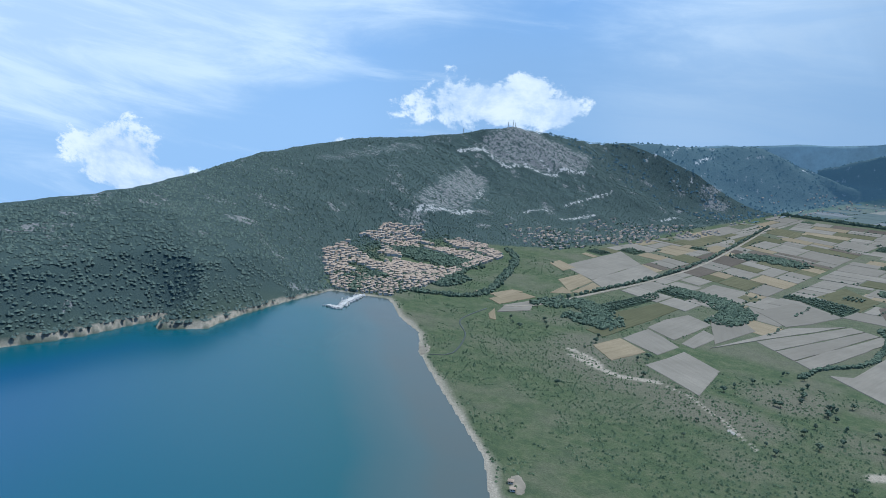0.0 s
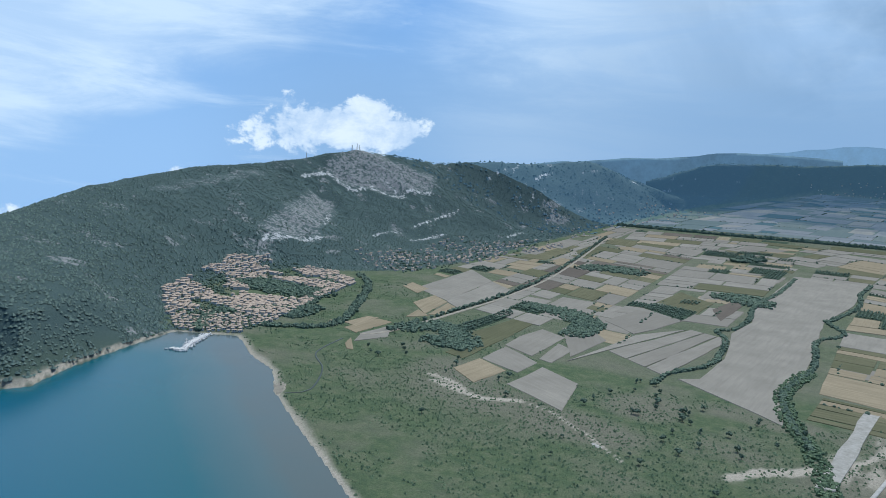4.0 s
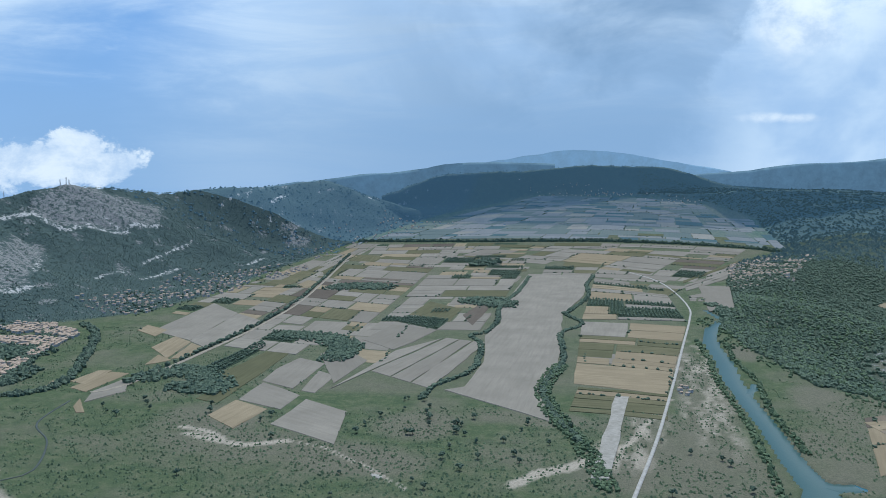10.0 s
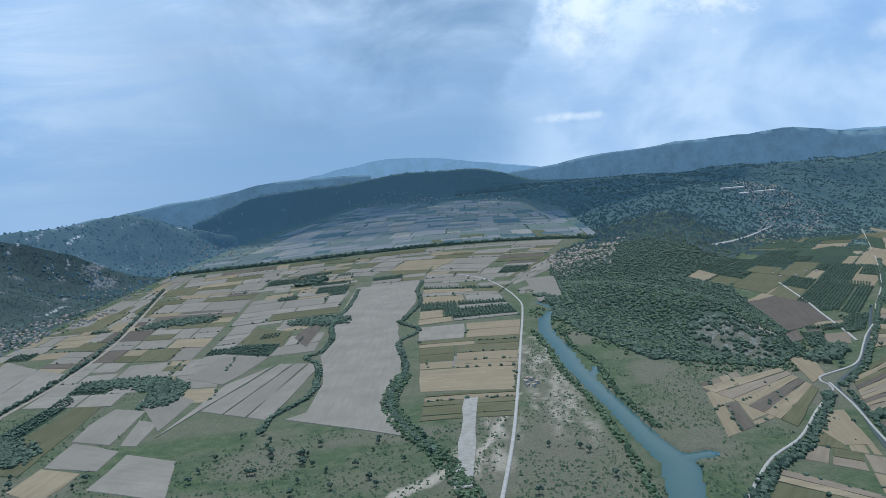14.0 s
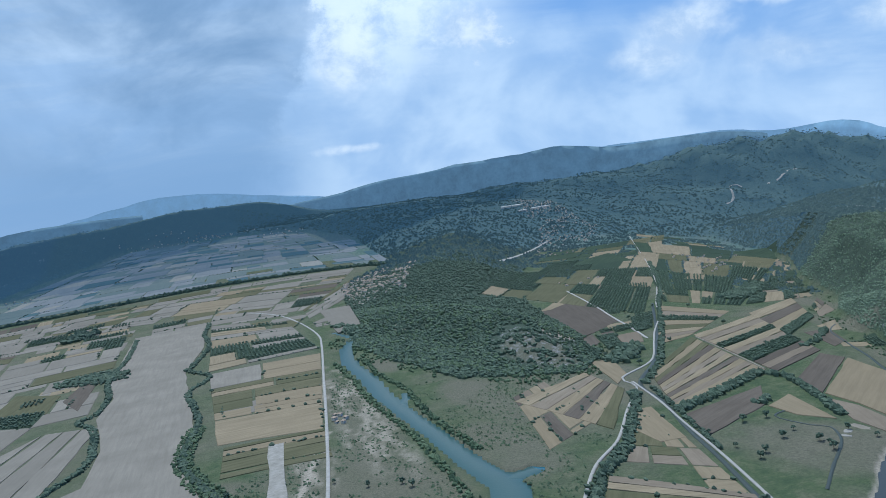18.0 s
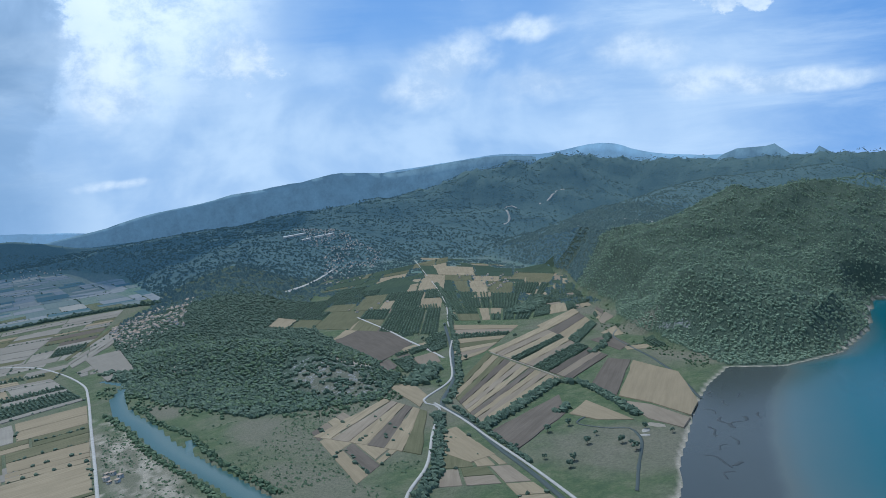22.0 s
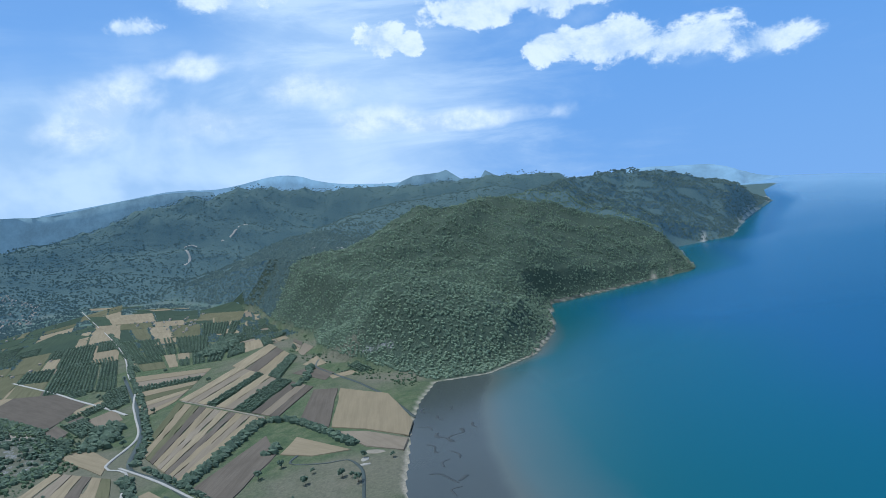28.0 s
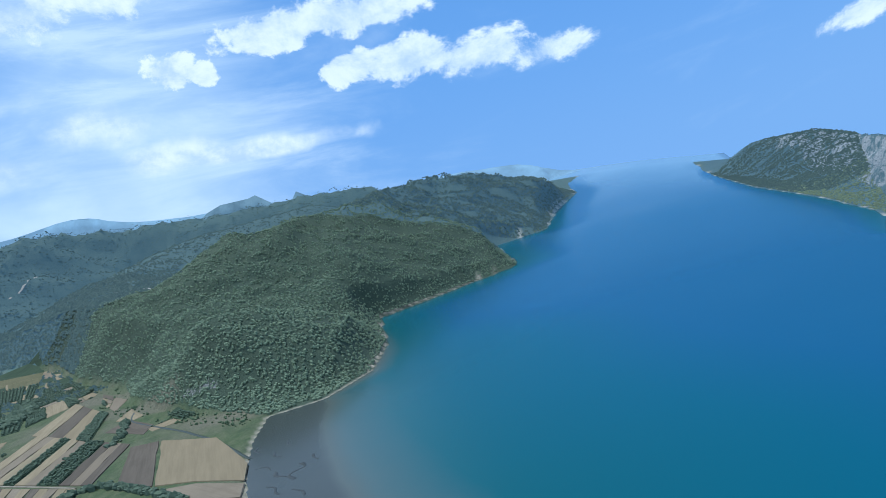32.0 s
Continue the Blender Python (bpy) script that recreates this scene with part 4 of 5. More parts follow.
field(TAN, (-707, 961), (-732, 1020), (-730, 1116), (-687, 1036))
field(STRAW, (-810, 1010), (-826, 1050), (-802, 1041), (-789, 1010))
field(STRAW, (-799, 1058), (-802, 1137), (-782, 1146), (-767, 1050))
field(STRAW, (-707, 936), (-724, 976), (-676, 917), (-685, 911))
field(STRAW, (-753, 1201), (-772, 1281), (-728, 1249), (-740, 1222))
field(TAN, (-342, 1228), (-258, 1486), (-231, 1474), (-302, 1196))
field(TAN, (-299, 1194), (-229, 1473), (-203, 1461), (-261, 1164))
field(TAN, (-258, 1162), (-201, 1460), (-175, 1449), (-224, 1134))
field(TAN, (-379, 1118), (-355, 1250), (-336, 1376), (-265, 1483), (-342, 1244))
field(TAN, (-426, 1463), (-400, 1614), (-292, 1558), (-319, 1445), (-343, 1382))
field(CROP, (-394, 1641), (-385, 1711), (-284, 1668), (-293, 1564))
field(FALLOW, (-388, 1724), (-372, 1897), (-274, 1792), (-286, 1681))
field(PLOUGH, (-262, 1722), (-239, 1861), (-212, 1814), (-223, 1607))
field(TAN, (-198, 1127), (-170, 1147), (-160, 1300), (-172, 1420), (-184, 1507), (-165, 1640), (-182, 1793), (-170, 2100), (-157, 2353), (29, 2334), (10, 2000), (-37, 1740), (-34, 1500), (-30, 1288), (-53, 1160), (-32, 1001), (-110, 1060))
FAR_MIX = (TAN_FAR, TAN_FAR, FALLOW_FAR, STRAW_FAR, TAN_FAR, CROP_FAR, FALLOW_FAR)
patchwork((-814, 1690), (-457, 1540), (-485, 2752), (-867, 2925), 4, 11, (TAN, TAN, FALLOW, STRAW, TAN, PLOUGH), 3, 2.45)
patchwork((-440, 1560), (-200, 1560), (-190, 1960), (-440, 1960), 3, 4, (TAN, TAN, TAN, CROP, FALLOW), 5, 2.45)
patchwork((-455, 1970), (-185, 1970), (-180, 2700), (-480, 2760), 3, 8, (TAN, TAN, STRAW, CROP, TAN, FALLOW), 7, 2.45)
patchwork((-459, 2760), (210, 2400), (400, 2950), (-340, 3160), 6, 5, (TAN, TAN, TAN, STRAW, FALLOW), 11, 2.45)
patchwork((5, 1700), (238, 1745), (225, 2199), (40, 2300), 2, 8, (TAN, TAN, CROP, STRAW, TAN), 13, 2.45)
patchwork((-5, 1190), (140, 1170), (232, 1690), (5, 1680), 2, 5, (STRAW, FALLOW, STRAW, FALLOW, TAN), 15, 2.45)
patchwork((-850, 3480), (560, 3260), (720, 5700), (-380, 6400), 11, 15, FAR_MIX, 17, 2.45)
patchwork((-1000, 2300), (-820, 2200), (-870, 3300), (-1010, 3350), 3, 5, (TAN, FALLOW, STRAW, TAN), 19, 2.45)
field(TAN, (329, 2243), (417, 2250), (372, 1917), (307, 1883))
field(PLOUGH, (989, 1196), (1184, 1334), (1208, 1294), (957, 1111))
field(STRAW, (959, 1107), (1210, 1289), (1196, 1167), (1061, 1031), (1032, 1005), (957, 963), (968, 1048))
field(BROWN, (938, 1083), (957, 1039), (943, 955), (890, 927), (888, 988))
field(FALLOW, (735, 1279), (1012, 1522), (1008, 1498), (727, 1260))
field(STRAW, (727, 1259), (1008, 1497), (1004, 1473), (719, 1242))
field(FALLOW, (719, 1240), (1003, 1472), (1000, 1449), (711, 1223))
field(PLOUGH, (711, 1222), (999, 1447), (996, 1425), (703, 1206))
field(STRAW, (703, 1204), (995, 1424), (992, 1402), (696, 1188))
field(BROWN, (695, 1187), (991, 1400), (988, 1379), (688, 1172))
field(STRAW, (688, 1171), (988, 1378), (984, 1357), (681, 1155))
field(PLOUGH, (681, 1154), (984, 1355), (981, 1335), (674, 1139))
field(STRAW, (674, 1138), (980, 1334), (977, 1314), (667, 1124))
field(BROWN, (667, 1123), (977, 1313), (974, 1293), (661, 1109))
field(STRAW, (660, 1108), (973, 1292), (970, 1273), (654, 1094))
field(STRAW, (654, 1093), (970, 1272), (967, 1253), (648, 1080))
field(STRAW, (1029, 1536), (1340, 1701), (1326, 1666), (1024, 1507))
field(BROWN, (1024, 1505), (1326, 1664), (1313, 1630), (1019, 1476))
field(STRAW, (1019, 1475), (1312, 1628), (1299, 1595), (1015, 1447))
field(CROP, (1014, 1445), (1298, 1593), (1286, 1562), (1010, 1418))
field(STRAW, (1010, 1416), (1285, 1560), (1274, 1529), (1006, 1390))
field(BROWN, (1005, 1389), (1273, 1527), (1262, 1498), (1001, 1363))
field(CROP, (1001, 1362), (1261, 1496), (1250, 1468), (997, 1337))
field(CROP, (997, 1335), (1249, 1466), (1239, 1438), (993, 1311))
field(PLOUGH, (993, 1310), (1238, 1437), (1228, 1410), (989, 1286))
field(BROWN, (989, 1285), (1227, 1408), (1217, 1382), (985, 1262))
field(PLOUGH, (985, 1261), (1216, 1381), (1207, 1355), (981, 1239))
field(STRAW, (1349, 1724), (1646, 1883), (1604, 1820), (1322, 1661))
field(PLOUGH, (1321, 1657), (1602, 1816), (1563, 1758), (1296, 1598))
field(STRAW, (1294, 1595), (1561, 1754), (1524, 1699), (1271, 1539))
field(CROP, (1270, 1536), (1522, 1695), (1488, 1644), (1248, 1484))
field(PLOUGH, (1313, 1503), (1412, 1529), (1344, 1412), (1271, 1377))
field(STRAW, (1406, 1555), (1511, 1601), (1438, 1510), (1389, 1504))
field(PLOUGH, (829, 1882), (1049, 2071), (947, 1711), (773, 1571))
field(STRAW, (817, 1870), (1096, 2170), (1060, 2060), (865, 1894))
field(CROP, (1343, 2683), (1702, 2965), (1671, 2667), (1236, 2201))
field(STRAW, (1234, 2208), (1603, 2628), (1347, 2178), (1306, 2201))
field(STRAW, (1177, 1868), (1317, 1762), (1275, 1730), (1135, 1809))
field(BROWN, (1132, 1806), (1272, 1728), (1233, 1698), (1092, 1751))
field(CROP, (1090, 1747), (1230, 1696), (1193, 1668), (1053, 1696))
field(STRAW, (1051, 1693), (1190, 1666), (1155, 1639), (1016, 1646))
field(FALLOW, (1014, 1643), (1153, 1637), (1119, 1611), (982, 1598))
field(STRAW, (980, 1595), (1117, 1609), (1084, 1585), (950, 1554))
field(BROWN, (948, 1551), (1082, 1583), (1051, 1560), (920, 1512))
field(STRAW, (918, 1509), (1049, 1558), (1020, 1536), (891, 1473))
field(STRAW, (1556, 2262), (1782, 2472), (1776, 2295), (1634, 2245))
field(STRAW, (1949, 2510), (2242, 2726), (2274, 2588), (1959, 2365))
field(STRAW, (1780, 2264), (1900, 2289), (1794, 2140), (1734, 2160))
field(STRAW, (430, 1179), (622, 1307), (623, 1289), (442, 1153))
field(BROWN, (443, 1151), (624, 1288), (625, 1271), (455, 1126))
field(STRAW, (456, 1125), (625, 1269), (627, 1252), (467, 1100))
field(PLOUGH, (468, 1098), (627, 1251), (629, 1234), (479, 1074))
field(STRAW, (480, 1073), (629, 1233), (631, 1216), (491, 1049))
field(FALLOW, (492, 1048), (631, 1215), (633, 1199), (503, 1024))
field(STRAW, (671, 1367), (726, 1390), (692, 1284), (639, 1228))
field(STRAW, (578, 1094), (617, 1104), (582, 976), (536, 966), (529, 1023))
field(PLOUGH, (640, 1059), (880, 1168), (812, 1082), (625, 980))
field(STRAW, (807, 1072), (891, 1117), (865, 997), (819, 1026))
field(PLOUGH, (759, 1550), (806, 1591), (782, 1517), (727, 1468))
field(BROWN, (853, 1569), (932, 1599), (878, 1505), (817, 1484))
patchwork((793, 2189), (1060, 1767), (2438, 3579), (1490, 3059), 6, 6, (CROP, CROP, FALLOW, STRAW, CROP), 23, 2.45)
patchwork((1225, 1922), (1408, 1819), (2411, 2723), (2061, 3320), 5, 5, (CROP, CROP, FALLOW, CROP, STRAW), 25, 2.45)
patchwork((437, 1203), (380, 969), (578, 1125), (584, 1321), 3, 3, (STRAW, BROWN, STRAW, PLOUGH), 27, 2.45)

WEED = mat_plain("dark_weed", (0.035, 0.045, 0.05), (0.06, 0.07, 0.075), 0.2)
patchwork((400, 850), (535, 800), (615, 1090), (585, 1090), 2, 4, (STRAW, BROWN, STRAW, FALLOW), 29, 2.45)
PLAIN_MIX = (TAN, TAN, TAN, STRAW, TAN, FALLOW, TAN, PLOUGH, CROP, TAN)
patchwork((-690, 2000), (-190, 2000), (-120, 3210), (-880, 3270), 8, 13, PLAIN_MIX, 41, 2.4, True)
patchwork((-120, 2050), (235, 2050), (640, 3150), (-110, 3200), 5, 12, PLAIN_MIX, 42, 2.4, True)
patchwork((275, 2000), (330, 2010), (640, 3120), (300, 2400), 2, 7, PLAIN_MIX, 43, 2.4, True)
patchwork((-690, 1380), (-20, 1180), (-20, 2000), (-720, 2000), 8, 9, PLAIN_MIX, 44, 2.4, True)
patchwork((10, 1260), (150, 1260), (236, 2050), (30, 2050), 2, 6, PLAIN_MIX, 45, 2.4, True)
patchwork((-1000, 1750), (-745, 1700), (-905, 2950), (-1010, 2950), 3, 14, (TAN, STRAW, FALLOW, CROP, TAN), 46, 2.4, True)
patchwork((-940, 1480), (-720, 1330), (-730, 1700), (-990, 1760), 3, 4, (TAN, STRAW, FALLOW), 47, 2.4, True)
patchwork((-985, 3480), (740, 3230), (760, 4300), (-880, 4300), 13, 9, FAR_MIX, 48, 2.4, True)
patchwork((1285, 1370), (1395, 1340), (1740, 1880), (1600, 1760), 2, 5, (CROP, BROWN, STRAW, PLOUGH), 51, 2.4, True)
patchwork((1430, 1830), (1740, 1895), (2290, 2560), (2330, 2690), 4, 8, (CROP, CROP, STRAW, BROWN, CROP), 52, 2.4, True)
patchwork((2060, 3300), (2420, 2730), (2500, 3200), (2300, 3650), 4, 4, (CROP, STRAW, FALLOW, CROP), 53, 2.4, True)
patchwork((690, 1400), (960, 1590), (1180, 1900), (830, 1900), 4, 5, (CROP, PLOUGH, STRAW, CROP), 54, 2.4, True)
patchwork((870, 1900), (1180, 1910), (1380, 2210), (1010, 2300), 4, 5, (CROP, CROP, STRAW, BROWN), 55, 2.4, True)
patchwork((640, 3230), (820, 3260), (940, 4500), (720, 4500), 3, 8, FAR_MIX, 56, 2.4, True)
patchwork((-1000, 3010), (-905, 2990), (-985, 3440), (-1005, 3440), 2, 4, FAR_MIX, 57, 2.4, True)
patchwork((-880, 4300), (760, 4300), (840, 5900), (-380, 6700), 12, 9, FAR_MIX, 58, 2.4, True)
patchwork((-10, 1050), (130, 1050), (150, 1255), (10, 1255), 1, 6, (FALLOW, STRAW, FALLOW), 59, 2.4, True)
patchwork((320, 760), (510, 715), (540, 800), (405, 880), 2, 3, (STRAW, BROWN, FALLOW), 60, 2.4, True)
field(SALT, (60, 1140), (80, 1142), (42, 822), (22, 818), name="salt_strip")
# roads, tracks, canal
ribbon("road", [(40, 640), (65, 770), (107, 972), (158, 1256), (200, 1500), (246, 1764), (262, 1900), (252, 2096), (219, 2282), (150, 2420)], 4.2, ROADM, 1.2, 14, "straight pale gravel road beside the dry marsh", "road", "structure")
ribbon("road", [(300, 760), (400, 900), (485, 985), (570, 1095), (660, 1205), (668, 1260), (795, 1359), (900, 1500), (965, 1590), (1100, 1760), (1189, 1900), (1403, 2201), (1700, 2680), (2208, 3568)], 3.6, ROADM, 1.2, 14, "pale gravel road leading to the hills", "road", "structure")
ribbon("road", [(672, 1235), (650, 1130), (620, 1030), (590, 920), (545, 780), (520, 715)], 4.2, ROADM, 1.2, 14, "pale gravel road beside the canal", "road", "structure")
ribbon("road", [(1053, 2150), (1000, 1900), (966, 1772), (930, 1620), (905, 1530)], 6, ROADM, 1.1, 14, "narrow pale farm road", "road", "structure")
ribbon("road", [(1023, 1522), (1000, 1390), (973, 1259)], 4, EARTH, 1.1, 14, "earth track between the strips", "track", "structure")
ribbon("road", [(-730, 1010), (-708, 1070), (-701, 1366), (-700, 1600), (-733, 1994), (-889, 2921)], 7.5, EARTH, 1.2, 16, "pale embanked road across the plain", "road", "structure")
ribbon("road", [(1105, 2743), (1300, 3000), (1719, 3514)], 10, ROADM, 1.2, 25, "pale main road to the village", "road", "structure")
ribbon("road", [(3569, 4420), (3700, 4500), (3915, 4800), (4158, 4694), (4700, 4900)], 14, ROADM, 2.0, 40, "pale cut road on the wooded hillside", "road", "structure")
ribbon("road", [(2560, 2700), (2580, 2560), (2636, 2416), (2600, 2300)], 9, ROADM, 2.0, 30, "pale firebreak track on the hillside", "track", "structure")
ribbon("canal", [(1180, 1905), (960, 1575), (891, 1480), (790, 1345), (678, 1222), (655, 1130), (607, 1004), (574, 899), (530, 780)], 7, CANAL, 0.9, 14, "narrow canal between its tree-lined banks", "canal", "structure", True)
ribbon("stream", [(1470, 1560), (1390, 1500), (1328, 1399), (1268, 1290), (1228, 1230), (1180, 1160), (1141, 1113), (1085, 1050), (1062, 1020)], 6, CANAL, 0.7, 12, "narrow stream bordering the stubble field", "stream", "structure", True, wander=0.3)
ribbon("stream", [(860, 1060), (780, 1030), (800, 985), (824, 970), (800, 930), (762, 897), (700, 850), (633, 796)], 4, CANAL, 0.6, 12, "winding shallow creek in wet grassland", "stream", "structure", True, wander=0.4)
ribbon("stream", [(-600, 660), (-590, 700), (-640, 790), (-700, 850), (-730, 960)], 2.2, CANAL, 0.6, 12, "narrow creek beside the town", "stream", "structure", True, wander=0.3)


def patch(mat, cx, cy, w, h, turn, seed, label, category="bare ground", rise=0.35, name="bare_patch"):
    """A thin ragged sheet of bare earth lying on the ground."""
    n = 40
    a = np.linspace(0, 2 * math.pi, n, endpoint=False)
    rag = 0.62 + 0.7 * value_noise(np.cos(a) * 2 + seed * 7, np.sin(a) * 2, 0.8, seed, 4, 0.7)
    rings = []
    for s in (0.0, 0.35, 0.7, 1.0, 1.04):
        u, v = np.cos(a) * w * rag * s, np.sin(a) * h * rag * s
        c, sn = math.cos(radians(turn)), math.sin(radians(turn))
        x, y = cx + u * c - v * sn, cy + u * sn + v * c
        rings.append(np.stack(lay(x, y, (land_height(x, y) + (rise if s <= 1 else -0.4)) if rise else np.full(n, 0.12 if s <= 1 else -0.1)), 1))
    v = np.stack(rings, 1)
    v = np.concatenate([v, v[:1]]).reshape(-1, 3)
    return tagged(mesh_object(name, v, grid_faces(n + 1, 5), mat, None, True), label, category, kind="structure")


for args in ((-212, 787, 12, 5, -40, 14), (-300, 470, 16, 8, -40, 15), (700, 1560, 40, 60, -20, 16), (-620, 670, 10, 26, 30, 17), (660, 1640, 30, 26, 0, 18), (870, 960, 10, 14, 20, 19), (2330, 2060, 26, 16, 0, 20), (430, 1790, 14, 26, 20, 21)):
    patch(EARTH, *args, "ragged patch of brown dry earth")
for args in ((835, 950, 10, 5, 20, 31), (815, 935, 8, 4, -30, 32), (-214, 784, 9, 4, -35, 33), (-330, 905, 10, 5, 0, 35)):
    patch(SALT, *args, "small white patch of salt in wet grass", rise=0.5)
for k, (line, wide) in enumerate((([(955, 888), (968, 904), (985, 906), (1005, 900), (1022, 914)], 6), ([(968, 904), (972, 925), (990, 935)], 4), ([(900, 880), (906, 888), (925, 900), (930, 915)], 3.5), ([(800, 790), (808, 805), (821, 827), (815, 840)], 4), ([(808, 793), (830, 796)], 6), ([(850, 840), (865, 851), (880, 850)], 3),
                                 ([(1060, 965), (1065, 980), (1080, 990)], 3), ([(1035, 895), (1044, 906), (1060, 915)], 3.5), ([(1120, 990), (1144, 1001)], 2.5), ([(890, 840), (905, 850), (915, 870)], 2.5), ([(760, 770), (775, 785), (790, 780)], 3), ([(1000, 950), (1015, 965), (1010, 980)], 2.5), ([(1090, 1020), (1100, 1035), (1120, 1040)], 3))):
    ribbon("weed_bed", line, wide, WEED, 0.12, 3.0, "thin winding dark weed bed in the shallows", "weed bed", "structure", False, False, wander=0.9)

# ---- woods ----
ICO = np.array([(0, 0, 1), (0.894, 0, 0.447), (0.276, 0.851, 0.447), (-0.724, 0.526, 0.447), (-0.724, -0.526, 0.447), (0.276, -0.851, 0.447),
                (0.724, 0.526, -0.447), (-0.276, 0.851, -0.447), (-0.894, 0, -0.447), (-0.276, -0.851, -0.447), (0.724, -0.526, -0.447), (0, 0, -1)])
ICO_F = np.array([(0, 1, 2), (0, 2, 3), (0, 3, 4), (0, 4, 5), (0, 5, 1), (1, 6, 2), (2, 7, 3), (3, 8, 4), (4, 9, 5), (5, 10, 1),
                  (6, 7, 2), (7, 8, 3), (8, 9, 4), (9, 10, 5), (10, 6, 1), (11, 7, 6), (11, 8, 7), (11, 9, 8), (11, 10, 9), (11, 6, 10)])


CAP = np.array([(0.1, 0, 1.0), (1, 0, -0.1), (0.5, 0.87, 0.1), (-0.5, 0.87, -0.1), (-1, 0, 0.1), (-0.5, -0.87, -0.1), (0.5, -0.87, 0.1)])
CAP_F = np.array([(0, 1, 2), (0, 2, 3), (0, 3, 4), (0, 4, 5), (0, 5, 6), (0, 6, 1)])


def clumps(name, x, y, size, tall, mat, label, seed, sink=0.25, category="woodland", form=ICO, form_f=ICO_F):
    """Many ragged crowns as one mesh: x, y in plan, size and height of each."""
    rng = np.random.RandomState(seed)
    n = len(x)
    base = np.repeat(form[None], n, 0) * (1 + (rng.rand(n, len(form), 1) - 0.5) * 0.75)
    a = rng.rand(n) * 6.283
    c, s = np.cos(a)[:, None], np.sin(a)[:, None]
    bx, by = base[:, :, 0] * c - base[:, :, 1] * s, base[:, :, 0] * s + base[:, :, 1] * c
    z0 = land_height(x, y)
    px = x[:, None] + bx * size[:, None]
    py = y[:, None] + by * size[:, None]
    pz = z0[:, None] + (base[:, :, 2] * 0.5 + 0.5 - sink) * tall[:, None]
    v = np.stack(lay(px, py, pz), -1).reshape(-1, 3)
    f = (form_f[None] + (np.arange(n) * len(form))[:, None, None]).reshape(-1, 3)
    return tagged(mesh_object(name, v, f, mat, None, False), label, category, kind="stuff")


def scatter(n, seed, az0, az1, r0, r1, power=1.0):
    rng = np.random.RandomState(seed)
    a = np.radians(rng.uniform(az0, az1, n))
    r = (r0 ** power + rng.rand(n) * (r1 ** power - r0 ** power)) ** (1 / power)
    return CX + np.sin(a) * r, CY + np.cos(a) * r, rng


def clear(x, y):
    """True away from roads, waters and the drawn fields."""
    ok = np.ones(np.shape(x), bool)
    for line in LINES:
        d, _ = to_line(x, y, line)
        ok &= d > 9
    for poly in FIELDS:
        lo, hi = np.min(poly, 0), np.max(poly, 0)
        near = (x > lo[0]) & (x < hi[0]) & (y > lo[1]) & (y < hi[1])
        if near.any():
            hit = np.zeros(np.shape(x), bool)
            hit[near] = inside(x[near], y[near], poly)
            ok &= ~hit
    return ok


def forest(n, seed, az0, az1, r0, r1, keep, size, name, mat, label, power=1.0, low=False):
    x, y, rng = scatter(n, seed, az0, az1, r0, r1, power)
    ok = keep(x, y)
    x, y = x[ok], y[ok]
    ok = clear(x, y)
    x, y = x[ok], y[ok]
    s = size * (0.6 + 0.8 * rng.rand(len(x)))
    if low:
        return clumps(name, x, y, s, s * (1.5 + 0.7 * rng.rand(len(x))), mat, label, seed + 1, 0.45, form=CAP, form_f=CAP_F)
    return clumps(name, x, y, s, s * (1.5 + 0.7 * rng.rand(len(x))), mat, label, seed + 1)


TOWN = [(-905, 752), (-975, 790), (-1090, 880), (-1170, 1040), (-1270, 1240), (-1260, 1380), (-1130, 1470), (-1020, 1400), (-960, 1180), (-890, 1000), (-850, 860), (-838, 822)]
FOOT_VILLAGE = [(-1250, 1700), (-1160, 1640), (-1040, 1640), (-980, 2100), (-930, 2600), (-1060, 2650), (-1240, 2350)]


def wooded(x, y):
    e, _ = to_line(x, y, PLAIN)
    return (land_height(x, y) > 1.5) & ~inside(x, y, PLAIN) & (e > 6) & (value_noise(x, y, 55, 61, 3) > 0.22)


def open_face(x, y):
    """True off the bare crags and their scree."""
    ok = np.ones(np.shape(x), bool)
    for poly, much in FACES[:4]:
        ok &= ~inside(x, y, poly) | (value_noise(x, y, 30, 65, 3) > 0.68)
    for line, wide in SCREE:
        d, _ = to_line(x, y, line)
        ok &= d > wide * 0.9
    return ok


def facing(x, y):
    return behind(np.arctan2(x - CX, y - CY), np.hypot(x - CX, y - CY) + 30, RIDGES[0][0]) <= 0


forest(125000, 101, 34, 97, 1000, 4200, lambda x, y: wooded(x, y) & ((y < 2300) | (np.hypot(x, y) < 2700)), 2.9, "woodland", PINE, "dense dark green pine forest on the lakeside hill", 0.8)
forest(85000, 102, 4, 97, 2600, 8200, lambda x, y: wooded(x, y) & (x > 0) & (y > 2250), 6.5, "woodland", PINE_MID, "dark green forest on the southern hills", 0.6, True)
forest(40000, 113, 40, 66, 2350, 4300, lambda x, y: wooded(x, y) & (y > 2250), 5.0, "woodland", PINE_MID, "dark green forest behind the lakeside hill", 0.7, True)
forest(16000, 114, -62, -40, 1100, 2100, lambda x, y: inside(x, y, TOWN) & (value_noise(x, y, 40, 76, 3) > 0.38), 1.9, "garden_trees", GROVE, "small garden trees between the town's houses")
forest(2600, 115, -36, -18, 1700, 3000, lambda x, y: inside(x, y, FOOT_VILLAGE) & (value_noise(x, y, 50, 77, 3) > 0.4), 3.0, "garden_trees", GROVE, "trees between the houses at the mountain's foot")
